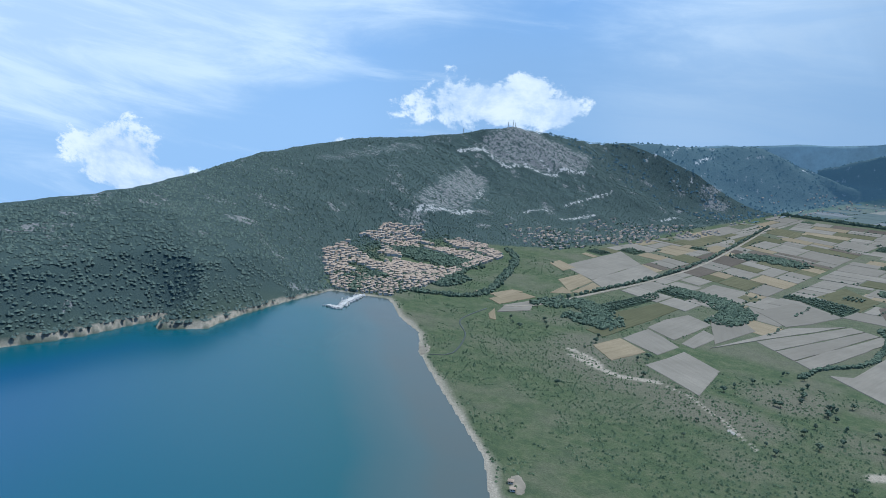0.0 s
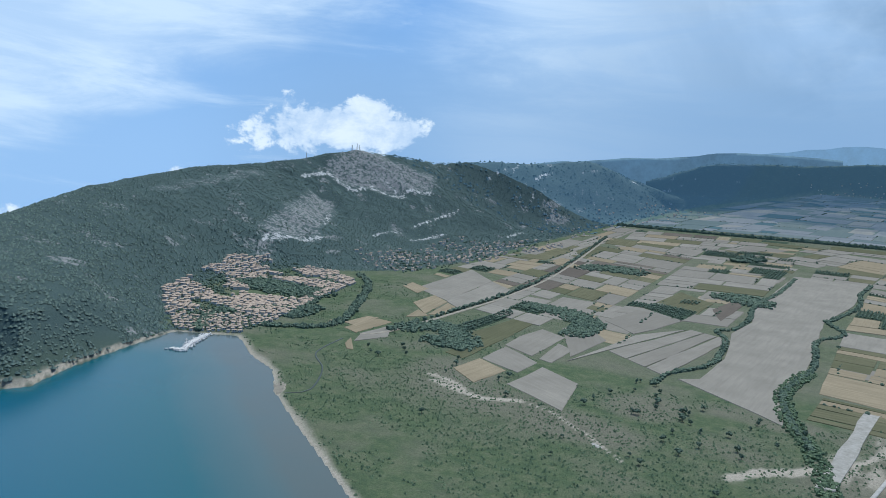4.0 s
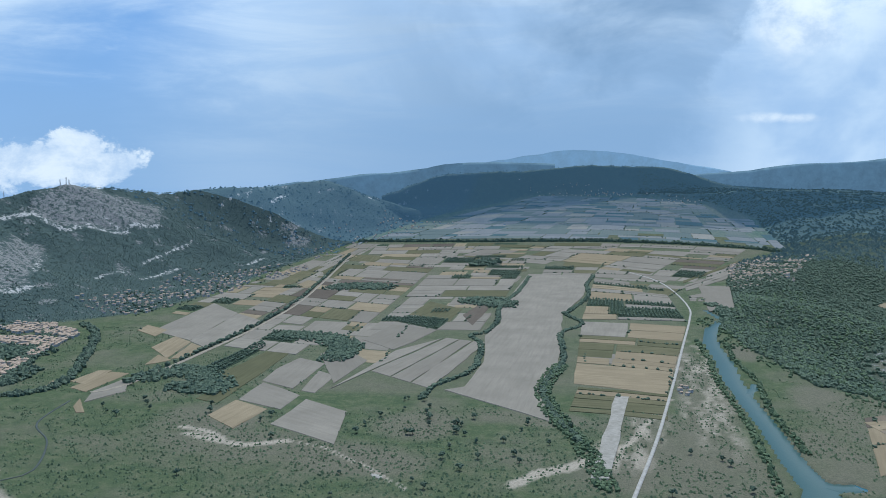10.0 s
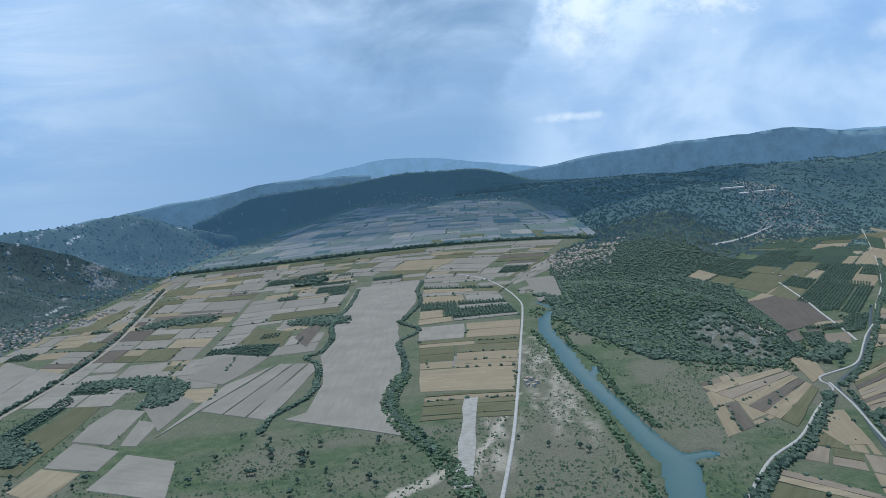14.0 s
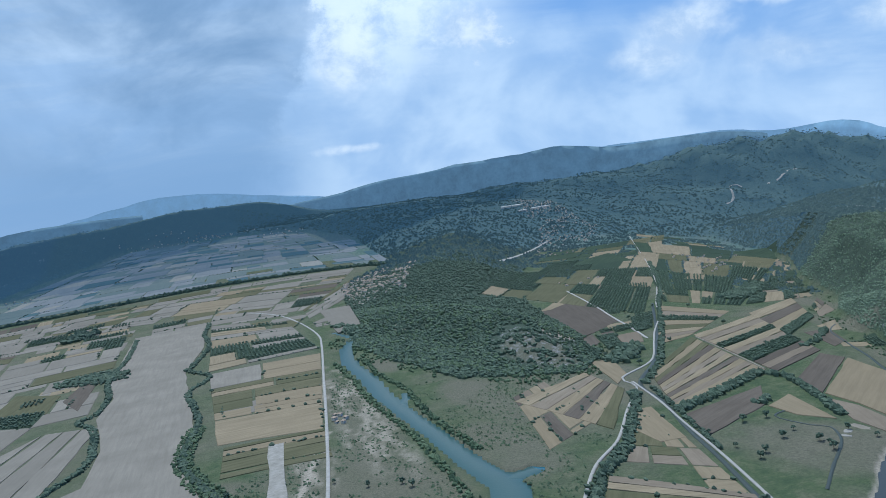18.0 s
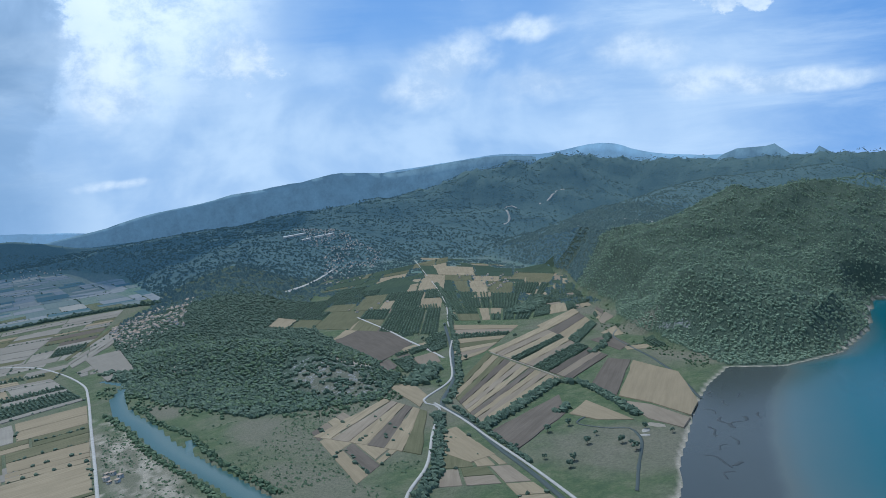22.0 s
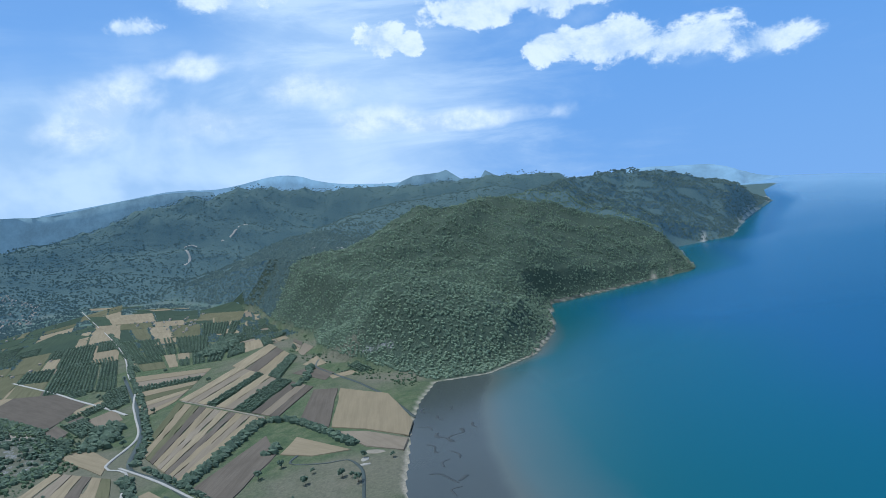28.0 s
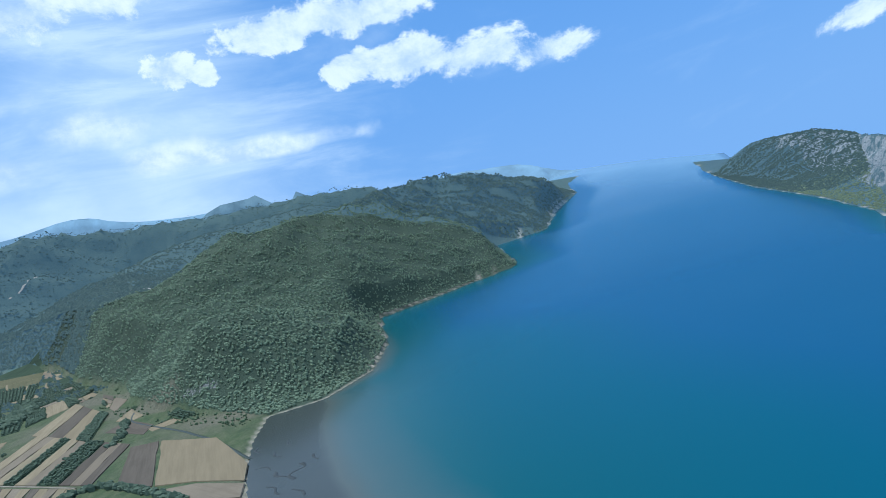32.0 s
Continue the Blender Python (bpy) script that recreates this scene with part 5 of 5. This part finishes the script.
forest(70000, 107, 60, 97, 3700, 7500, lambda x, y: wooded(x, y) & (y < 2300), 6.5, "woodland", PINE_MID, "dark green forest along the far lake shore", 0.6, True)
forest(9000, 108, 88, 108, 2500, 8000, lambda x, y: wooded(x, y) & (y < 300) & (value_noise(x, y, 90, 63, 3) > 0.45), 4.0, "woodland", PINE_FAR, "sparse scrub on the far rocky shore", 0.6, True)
forest(150000, 103, -118, -8, 880, 3400, lambda x, y: wooded(x, y) & (x < -850) & facing(x, y) & open_face(x, y), 2.5, "woodland", PINE_N, "pine forest on the mountain's slopes", 0.8, True)
KNOLL = [(300, 1740), (330, 1560), (400, 1400), (500, 1310), (640, 1330), (720, 1480), (790, 1640), (700, 1900), (600, 2200), (420, 2150)]
BARE_FACE = FACES[3][0]
forest(52000, 105, 4, 40, 1150, 2800, lambda x, y: (inside(x, y, KNOLL) | wooded(x, y) & (x < 1400)) & (~inside(x, y, BARE_FACE) | (value_noise(x, y, 14, 67, 2) > 0.56)) & (value_noise(x, y, 60, 69, 3) > 0.2), 3.1, "woodland", GROVE, "broadleaf wood covering the knoll by the river")
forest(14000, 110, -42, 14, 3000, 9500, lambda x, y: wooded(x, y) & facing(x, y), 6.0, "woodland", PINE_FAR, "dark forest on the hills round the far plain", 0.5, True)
forest(6000, 111, 8, 30, 1150, 2300, lambda x, y: inside(x, y, KNOLL) & ~inside(x, y, BARE_FACE), 3.4, "woodland", SHRUB, "paler crowns among the knoll's trees")
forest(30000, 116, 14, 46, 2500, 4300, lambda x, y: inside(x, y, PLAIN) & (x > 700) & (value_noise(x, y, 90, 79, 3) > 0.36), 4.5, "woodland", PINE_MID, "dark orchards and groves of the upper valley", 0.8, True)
forest(5000, 112, 36, 52, 1400, 3000, lambda x, y: inside(x, y, PLAIN) & (to_line(x, y, PLAIN[:8])[0] < 70) & (value_noise(x, y, 40, 75, 3) > 0.45), 2.4, "scrub", SHRUB, "bushes and young trees at the foot of the hill")
forest(9000, 109, 8, 36, 1100, 2400, lambda x, y: (to_line(x, y, KNOLL + KNOLL[:1])[0] < 45) & (y < 1800) & (land_height(x, y) > 1.2) & (value_noise(x, y, 50, 70, 3) > 0.4), 2.6, "woodland", SHRUB, "brighter green bushes fringing the knoll's wood")


def marsh(x, y):
    ok = (land_height(x, y) > 1.2) & (land_height(x, y) < 4)
    n = value_noise(x, y, 120, 71, 4)
    belt = (y < 1080 + 0.2 * x) & (x < 240) | inside(x, y, [(-900, 1000), (-420, 1000), (-420, 1500), (-700, 1350), (-760, 1700), (-1050, 1500)]) | (x > 290) & (x < 560) & (y > 800) & (y < 1340) | (x > 150) & (x < 245) & (y < 1700)
    return ok & belt & (n + 0.35 * value_noise(x, y, 25, 73, 3) > 0.58)


forest(34000, 106, -60, 30, 430, 1700, marsh, 1.5, "scrub", SHRUB, "low green scrub and reeds of the marsh", 1.3, True)


def belt(name, line, width, gap, size, seed, mat=GROVE, label="row of dark green trees along the field edge", tall=1.7):
    p = spline(line, gap)
    rng = np.random.RandomState(seed)
    reps = max(1, int(width / (size * 1.1)))
    x = np.repeat(p[:, 0], reps) + rng.uniform(-1, 1, len(p) * reps) * width / 2
    y = np.repeat(p[:, 1], reps) + rng.uniform(-1, 1, len(p) * reps) * width / 2
    s = size * (0.55 + 0.85 * rng.rand(len(x)))
    return clumps(name, x, y, s, s * tall * (0.8 + 0.5 * rng.rand(len(x))), mat, label, seed + 5, category="trees")


CREEK_E = [(40, 2330), (19, 2178), (22, 1990), (-20, 1790), (-31, 1751), (6, 1670), (0, 1620), (-34, 1549), (-25, 1400), (-27, 1300), (-49, 1159), (-29, 1040), (10, 930)]
CREEK_W = [(-150, 2300), (-160, 2050), (-186, 1828), (-175, 1660), (-187, 1540), (-213, 1513), (-183, 1440), (-173, 1340), (-173, 1241), (-215, 1153), (-225, 1080)]
belt("tree_belt", CREEK_E, 9, 3.0, 2.9, 201, label="winding belt of trees along a creek")
belt("tree_belt", CREEK_W, 9, 3.0, 2.9, 202, label="winding belt of trees along a creek")
belt("tree_belt", CREEK_E[9:] + [(40, 800)], 26, 5, 2.2, 203, SHRUB, "thicket where the creek enters the marsh")
belt("tree_belt", [(-1000, 3420), (-900, 3399), (-381, 3279), (88, 3255), (616, 3199), (760, 3150)], 30, 6, 6.5, 204, label="long eucalyptus avenue crossing the plain")
belt("tree_belt", [(-715, 1080), (-712, 1366), (-712, 1600), (-745, 1994), (-900, 2921)], 9, 8, 4.5, 205)
belt("tree_belt", [(652, 1082), (760, 1140), (904, 1221), (938, 1239), (960, 1222), (973, 1203), (930, 1090), (890, 1010)], 15, 3.1, 4.2, 206, label="tall windbreak of trees between the fields")
belt("tree_belt", [(845, 1110), (800, 1085)], 10, 5, 5.0, 207, label="clump of trees in a ploughed field")
belt("tree_belt", [(690, 1225), (800, 1340), (900, 1475), (970, 1570), (1195, 1895), (1410, 2190), (1700, 2660)], 11, 4.96, 3.4, 208, label="trees and bushes lining the canal")
belt("tree_belt", [(640, 1180), (570, 1075), (485, 965), (400, 880), (330, 790)], 15, 4.34, 3.2, 209, label="thick hedge between road and fields")
belt("tree_belt", [(685, 1200), (660, 1120), (635, 1040), (600, 930)], 8, 5.58, 3, 210, label="bushes along the canal bank")
belt("tree_belt", [(1460, 1930), (1560, 1980), (1700, 2090)], 60, 6, 6.5, 211, label="dark block of plantation trees")
belt("tree_belt", [(720, 1370), (770, 1410), (830, 1470)], 36, 6, 6.0, 212, label="dark grove beside the road junction")
belt("tree_belt", [(1200, 1390), (1290, 1440), (1390, 1520)], 14, 6, 4.5, 213, label="hedge along the stream")
belt("tree_belt", [(-700, 1120), (-660, 1190), (-560, 1090), (-620, 1080)], 55, 3.72, 3.4, 214, label="dense dark grove on the plain")
belt("tree_belt", [(-594, 1500), (-520, 1480), (-440, 1400), (-430, 1310)], 60, 3.72, 3.4, 215, label="wild grove between fields")
belt("tree_belt", [(-690, 2120), (-640, 2150), (-560, 2120)], 90, 4.34, 4.2, 216, label="dark square plantation on the plain")
belt("tree_belt", [(-265, 1900), (-230, 1900), (-185, 1850)], 80, 4.34, 4, 217, label="dark square plantation on the plain")
belt("tree_belt", [(-330, 2560), (-300, 2640)], 70, 8, 7.0, 218, label="small dark wood on the plain")
belt("tree_belt", [(320, 1960), (345, 1880), (318, 1780)], 22, 6, 5.0, 219, label="willows at the head of the river")
belt("tree_belt", [(225, 780), (238, 950), (240, 1100), (232, 1280), (238, 1420), (235, 1560)], 10, 6, 2.6, 220, SHRUB, "reeds and bushes on the river bank")
belt("tree_belt", [(300, 1000), (292, 1120), (290, 1190), (300, 1310), (288, 1420), (290, 1560)], 10, 6, 2.6, 221, SHRUB, "reeds and bushes on the river bank")
belt("tree_belt", [(-890, 780), (-960, 900), (-900, 1100), (-880, 1000), (-1000, 1250), (-1100, 1400)], 22, 3.72, 3.4, 222, label="garden trees among the town's houses")
belt("tree_belt", [(-1130, 1150), (-1060, 1180), (-1000, 1200)], 110, 3.72, 4, 223, label="dark pine wood inside the town")
belt("tree_belt", [(-860, 900), (-800, 1020), (-900, 1250), (-1000, 1420), (-1080, 1500)], 16, 3.72, 3.4, 224, label="belt of trees between town and marsh")


def orchards(seed, limit):
    """Rows of small round trees in the dark green plots."""
    rng = np.random.RandomState(seed)
    xs, ys = [], []
    for q in CROPS:
        q = np.array(q)
        if np.hypot(*(q.mean(0) - (CX, CY))) > 2900 or len(q) != 4:
            continue
        nu = int(np.hypot(*(q[1] - q[0])) / 8)
        nv = int(np.hypot(*(q[3] - q[0])) / 8)
        if nu * nv > 900:
            continue
        u, v = np.meshgrid((np.arange(nu) + 0.5) / max(nu, 1), (np.arange(nv) + 0.5) / max(nv, 1))
        u, v = u.ravel()[:, None], v.ravel()[:, None]
        p = (q[0] + (q[1] - q[0]) * u) * (1 - v) + (q[3] + (q[2] - q[3]) * u) * v
        xs.append(p[:, 0]), ys.append(p[:, 1])
    x, y = np.concatenate(xs), np.concatenate(ys)
    keep = rng.rand(len(x)) < min(0.93, limit / len(x))
    x, y = x[keep] + rng.normal(0, 0.5, keep.sum()), y[keep] + rng.normal(0, 0.5, keep.sum())
    s = 2.6 * (0.75 + 0.5 * rng.rand(len(x)))
    clumps("orchard_trees", x, y, s, s * 1.6, GROVE, "rows of small orchard trees in the dark plots", seed, -0.25, category="trees")


orchards(311, 9000)


def hedges(seed, count, size):
    rnd = random.Random(seed)
    xs, ys = [], []
    for q in rnd.sample(PLOTS, min(count, len(PLOTS))):
        i = rnd.randrange(4)
        a, b = np.array(q[i]), np.array(q[(i + 1) % 4])
        n = int(np.hypot(*(b - a)) / rnd.uniform(7, 22))
        for k in range(n):
            p = a + (b - a) * (k + rnd.random()) / max(n, 1)
            xs.append(p[0] + rnd.uniform(-3, 3)), ys.append(p[1] + rnd.uniform(-3, 3))
    rng = np.random.RandomState(seed)
    s = size * (0.5 + rng.rand(len(xs)))
    clumps("hedge_trees", np.array(xs), np.array(ys), s, s * 1.6, GROVE, "scattered hedge trees between the fields", seed, category="trees")


hedges(301, 400, 2.5)


# single trees with trunk, limbs and a crown of clumps
def tree_kind(name, height, spread, seed):
    rng = np.random.RandomState(seed)
    root = tagged(new(name), "single dark green broadleaf tree standing among the fields", "tree", "single trees of the plain")
    bm = bmesh.new()
    bmesh.ops.create_cone(bm, cap_ends=True, segments=6, radius1=height * 0.035, radius2=height * 0.015, depth=height * 0.6, matrix=Matrix.Translation((0, 0, height * 0.3)))
    for k in range(4):
        m = Matrix.Translation((0, 0, height * 0.42)) @ Matrix.Rotation(k * 1.6 + rng.rand(), 4, "Z") @ Matrix.Rotation(0.8, 4, "Y") @ Matrix.Translation((0, 0, height * 0.14))
        bmesh.ops.create_cone(bm, cap_ends=False, segments=4, radius1=height * 0.014, radius2=height * 0.006, depth=height * 0.28, matrix=m)
    me = bpy.data.meshes.new("trunk")
    bm.to_mesh(me)
    bm.free()
    me.materials.append(BARK)
    trunk = new("trunk", me)
    trunk.parent = root
    n = 16
    c = rng.normal(0, 1, (n, 3))
    c /= np.linalg.norm(c, axis=1)[:, None]
    c *= (0.35 + 0.65 * rng.rand(n, 1))
    c = c * np.array([spread, spread, height * 0.28]) + np.array([0, 0, height * 0.66])
    r = spread * (0.3 + 0.22 * rng.rand(n))
    v = (ICO[None] * (1 + (rng.rand(n, 12, 1) - 0.5) * 0.7)) * r[:, None, None] + c[:, None]
    f = (ICO_F[None] + (np.arange(n) * 12)[:, None, None]).reshape(-1, 3)
    mesh_object("crown", v.reshape(-1, 3), f, GROVE, root)
    return root


TREES = [tree_kind("tree", 6.5 + 1.6 * k, 2.7 + 0.6 * k, 400 + k) for k in range(4)]
rnd = random.Random(77)
spots = []
for q in rnd.sample(PLOTS, 60):
    spots.append(np.array(q[rnd.randrange(4)]))
for x0, y0, x1, y1, n in ((-450, 700, 200, 1000, 34), (-160, 880, 0, 1000, 14), (660, 1190, 1000, 1560, 12), (560, 860, 860, 1060, 14), (-300, 920, -180, 1090, 12), (860, 1420, 1500, 1900, 20), (620, 1330, 760, 1420, 8), (-780, 900, -420, 1120, 20)):
    for _ in range(n):
        spots.append(np.array((rnd.uniform(x0, x1), rnd.uniform(y0, y1))))
first = set()
for p in spots:
    h = float(land_height(p[0], p[1]))
    if h < 1.5 or np.hypot(p[0], p[1] - CY) > 3000 or any((inside(p[0], p[1], f) for f in FIELDS)):
        continue
    i = rnd.randrange(4)
    x, y, z = lay(p[0], p[1], h - 0.1)
    m = pose(float(x), float(y), float(z), 0, 0, rnd.uniform(0, 360))
    if i in first:
        copy_thing(TREES[i], m)
    else:
        first.add(i)
        TREES[i].matrix_basis = m


# ---- houses ----
def house_kind(w, d, h, seed, hip=True):
    root = tagged(new("house"), "small white plastered house with a terracotta roof", "house", "houses of the town and villages")

    def piece(name, verts, faces, mat):
        me = bpy.data.meshes.new(name)
        me.from_pydata(verts, [], faces)
        me.materials.append(mat)
        ob = new(name, me)
        ob.parent = root

    def box(x0, x1, y0, y1, z0, z1):
        return [(x0, y0, z0), (x1, y0, z0), (x1, y1, z0), (x0, y1, z0), (x0, y0, z1), (x1, y0, z1), (x1, y1, z1), (x0, y1, z1)], [(0, 3, 2, 1), (4, 5, 6, 7), (0, 1, 5, 4), (1, 2, 6, 5), (2, 3, 7, 6), (3, 0, 4, 7)]

    piece("wall", *box(-w, w, -d, d, -2, h), PLASTER)
    e, rise, k = 0.7, 0.75 * min(w, d) * 0.7, (w * 0.45 if hip else w + 0.7)
    piece("roof", [(-w - e, -d - e, h), (w + e, -d - e, h), (w + e, d + e, h), (-w - e, d + e, h), (-k, 0, h + rise), (k, 0, h + rise),
                   (-w - e, -d - e, h + 0.25), (w + e, -d - e, h + 0.25), (w + e, d + e, h + 0.25), (-w - e, d + e, h + 0.25)],
          [(3, 2, 1, 0), (0, 1, 7, 6), (1, 2, 8, 7), (2, 3, 9, 8), (3, 0, 6, 9), (6, 7, 5, 4), (8, 9, 4, 5), (7, 8, 5), (9, 6, 4)], TILE)
    for sx, sy in ((-0.5, -1), (0.5, -1), (0, 1)):
        piece("window", *box(sx * w - 0.8, sx * w + 0.8, sy * d - 0.06, sy * d + 0.06, h * 0.45, h * 0.8), GLASS)
    piece("door", *box(w - 0.05, w + 0.07, -0.6, 0.6, 0, 2.1), TIMBER)
    return root


HOUSES = [house_kind(3.3, 2.7, 4.6, 1), house_kind(4.0, 3.0, 5.0, 2), house_kind(2.9, 2.6, 3.0, 3, False), house_kind(4.6, 3.3, 5.8, 4)]
used = set()
bodies = {"v": [], "f": [], "rv": [], "rf": []}


def place_house(x, y, turn, i, single, h=None):
    h = float(land_height(x, y)) if h is None else h
    if h < 1.0:
        return
    wx, wy, wz = (float(v) for v in lay(x, y, h))
    k = np.hypot(wx - CX, wy - CY) / np.hypot(x - CX, y - CY)
    if single:
        m = pose(wx, wy, wz, 0, 0, turn)
        if i in used:
            copy_thing(HOUSES[i], m)
        else:
            used.add(i)
            HOUSES[i].matrix_basis = m
        return
    m = pose(wx, wy, wz, 0, 0, turn) @ Matrix.Diagonal((k, k, k, 1))
    for ob in HOUSES[i].children:
        if ob.name.split(".")[0] not in ("wall", "roof"):
            continue
        key = "r" if ob.name.startswith("roof") else ""
        n = len(bodies[key + "v"])
        bodies[key + "v"] += [tuple(m @ v.co) for v in ob.data.vertices]
        bodies[key + "f"] += [tuple(n + j for j in p.vertices) for p in ob.data.polygons]


TOWN_PARK = [(-1160, 1130), (-1130, 1230), (-1000, 1260), (-960, 1120), (-1040, 1080)]


def settle(poly, count, singles, seed, gap, holes=()):
    rnd = random.Random(seed)
    rng = np.random.RandomState(seed)
    lo, hi = np.min(poly, 0), np.max(poly, 0)
    p = lo + rng.rand(count * 24, 2) * (hi - lo)
    ok = inside(p[:, 0], p[:, 1], list(poly)) & (value_noise(p[:, 0], p[:, 1], gap * 8, seed, 3) > 0.36 + 0.12 * rng.rand(len(p)))
    for q in holes:
        ok &= ~inside(p[:, 0], p[:, 1], list(q))
    taken, cells = [], {}
    for x, y in p[ok]:
        i, j = int(x // gap), int(y // gap)
        if len(taken) >= count or any((x - a) ** 2 + (y - b) ** 2 < gap * gap for di in (-1, 0, 1) for dj in (-1, 0, 1) for a, b in cells.get((i + di, j + dj), ())):
            continue
        cells.setdefault((i, j), []).append((x, y))
        taken.append((float(x), float(y)))
    taken.sort(key=lambda p: p[0] ** 2 + p[1] ** 2)
    tops = land_height(np.array(taken)[:, 0], np.array(taken)[:, 1])
    for k, (x, y) in enumerate(taken):
        place_house(x, y, 70 * float(value_noise(x, y, gap * 14, seed + 3, 2)) + rnd.choice((0, 90)) + rnd.gauss(0, 12), rnd.choice((0, 0, 1, 1, 2, 3)), k < singles, float(tops[k]))


settle(TOWN, 1350, 190, 501, 7.6, (TOWN_PARK,))
settle(FOOT_VILLAGE, 300, 40, 502, 13)
settle([(-1260, 2900), (-1000, 2800), (-950, 3400), (-700, 4300), (-1100, 4500), (-1240, 3800)], 80, 0, 503, 30)
settle([(420, 2200), (600, 2290), (800, 2800), (700, 2950), (480, 2680)], 260, 45, 504, 10)
settle([(1360, 2950), (1550, 3000), (2200, 3850), (2450, 4900), (2150, 4900), (1900, 4000)], 300, 0, 505, 20)
settle([(1050, 2200), (1150, 2500), (1400, 2800), (1500, 2700), (1250, 2300)], 24, 12, 506, 40)
settle([(1700, 2300), (2200, 2700), (2300, 2900), (1900, 2800)], 26, 0, 507, 35)
settle([(-600, 6800), (300, 6400), (700, 5600), (900, 5900), (200, 7200)], 90, 0, 508, 60)
settle([(158, 1185), (190, 1180), (195, 1225), (165, 1230)], 6, 6, 509, 8)
place_house(-306, 466, 30, 2, True)
place_house(-296, 458, 40, 2, True)
far = tagged(new("village_houses"), "far white houses with terracotta roofs", "houses", kind="stuff")
for nm, key, mat in (("wall", "", PLASTER), ("roof", "r", TILE)):
    me = bpy.data.meshes.new(nm)
    me.from_pydata(bodies[key + "v"], [], bodies[key + "f"])
    me.materials.append(mat)
    new(nm, me).parent = far


# kinds that stand nowhere singly
for i, kinds, placed in [(i, HOUSES, used) for i in range(len(HOUSES))] + [(i, TREES, first) for i in range(len(TREES))]:
    if i not in placed:
        for ob in (*kinds[i].children, kinds[i]):
            bpy.data.objects.remove(ob)


# long white sheds at the edge of the hill village
def shed(x, y, turn, w, d):
    root = tagged(new("farm_shed"), "long low white farm shed beside the hill village", "shed", "sheds of the hill village")
    wx, wy, wz = (float(v) for v in lay(x, y, float(land_height(x, y))))
    for name, verts, faces, mat in (("wall", [(sx * w, sy * d, z) for z in (-3, 5) for sx, sy in ((-1, -1), (1, -1), (1, 1), (-1, 1))], [(0, 1, 5, 4), (1, 2, 6, 5), (2, 3, 7, 6), (3, 0, 4, 7)], PLASTER),
                                    ("roof", [(-w - 1, -d - 1, 4.8), (w + 1, -d - 1, 4.8), (w + 1, d + 1, 4.8), (-w - 1, d + 1, 4.8), (-w - 1, 0, 8), (w + 1, 0, 8)], [(0, 1, 5, 4), (2, 3, 4, 5), (1, 2, 5), (3, 0, 4)], STONE)):
        me = bpy.data.meshes.new(name)
        me.from_pydata(verts, [], faces)
        me.materials.append(mat)
        new(name, me).parent = root
    root.matrix_basis = pose(wx, wy, wz, 0, 0, turn)


for x, y, turn, w, d in ((1960, 4560, -20, 26, 7), (2060, 4600, -18, 30, 7), (2150, 4520, -22, 24, 6), (2010, 4420, -15, 22, 6), (2240, 4560, -25, 20, 6)):
    shed(x, y, turn, w, d)


# breakwater of the town's harbour
def breakwater():
    root = tagged(new("breakwater"), "pale stone breakwater pier at the town's harbour", "pier")
    rng = np.random.RandomState(9)
    line = spline([(-862, 775), (-840, 722), (-819, 682), (-832, 674)], 3.0)
    ribbon_v = []
    n = 420
    i = rng.randint(0, len(line), n)
    p = line[i] + rng.normal(0, 3.2, (n, 2))
    r = 1.0 + rng.rand(n) * 1.3
    v = ICO[None] * (1 + (rng.rand(n, 12, 1) - 0.5) * 0.5) * r[:, None, None] + np.stack([p[:, 0], p[:, 1], rng.rand(n) * 1.4], 1)[:, None]
    f = (ICO_F[None] + (np.arange(n) * 12)[:, None, None]).reshape(-1, 3)
    v = np.stack(lay(v[..., 0], v[..., 1], v[..., 2]), -1)
    ob = mesh_object("rubble", v.reshape(-1, 3), f, STONE, root)
    tagged(ob, "heap of pale boulders", kind="stuff")
    t = np.gradient(line, axis=0)
    t /= np.hypot(t[:, 0], t[:, 1])[:, None]
    nr = np.stack([-t[:, 1], t[:, 0]], 1)
    rows = [np.stack(lay(*(line + nr * s).T, np.full(len(line), z)), 1) for s, z in ((-3.4, -1), (-3, 2.4), (3, 2.4), (3.4, -1))]
    mesh_object("deck", np.stack(rows, 1).reshape(-1, 3), grid_faces(len(line), 4), STONE, root)


breakwater()


# masts on the summit
def mast(x, y, tall):
    root = tagged(new("radio_mast"), "thin grey lattice radio mast on the summit", "mast", "masts on the summit")
    h = float(land_height(x, y))
    bm = bmesh.new()
    for sx, sy in ((-1, -1), (1, -1), (1, 1), (-1, 1)):
        bmesh.ops.create_cone(bm, cap_ends=True, segments=5, radius1=0.5, radius2=0.3, depth=tall, matrix=Matrix.Translation((sx * 1.2, sy * 1.2, tall / 2)))
    for k in range(6):
        bmesh.ops.create_cube(bm, size=1, matrix=Matrix.Translation((0, 0, tall * (k + 0.5) / 6)) @ Matrix.Diagonal((3, 3, 0.4, 1)))
    me = bpy.data.meshes.new("lattice")
    bm.to_mesh(me)
    bm.free()
    me.materials.append(STEEL)
    new("lattice", me).parent = root
    wx, wy, wz = (float(v) for v in lay(x, y, h - 1))
    root.matrix_basis = pose(wx, wy, wz)


for x, y, tall in ((-1778, 2380, 26), (-1776, 2410, 30), (-1776, 2425, 24), (-1788, 2120, 26)):
    mast(x, y, tall)
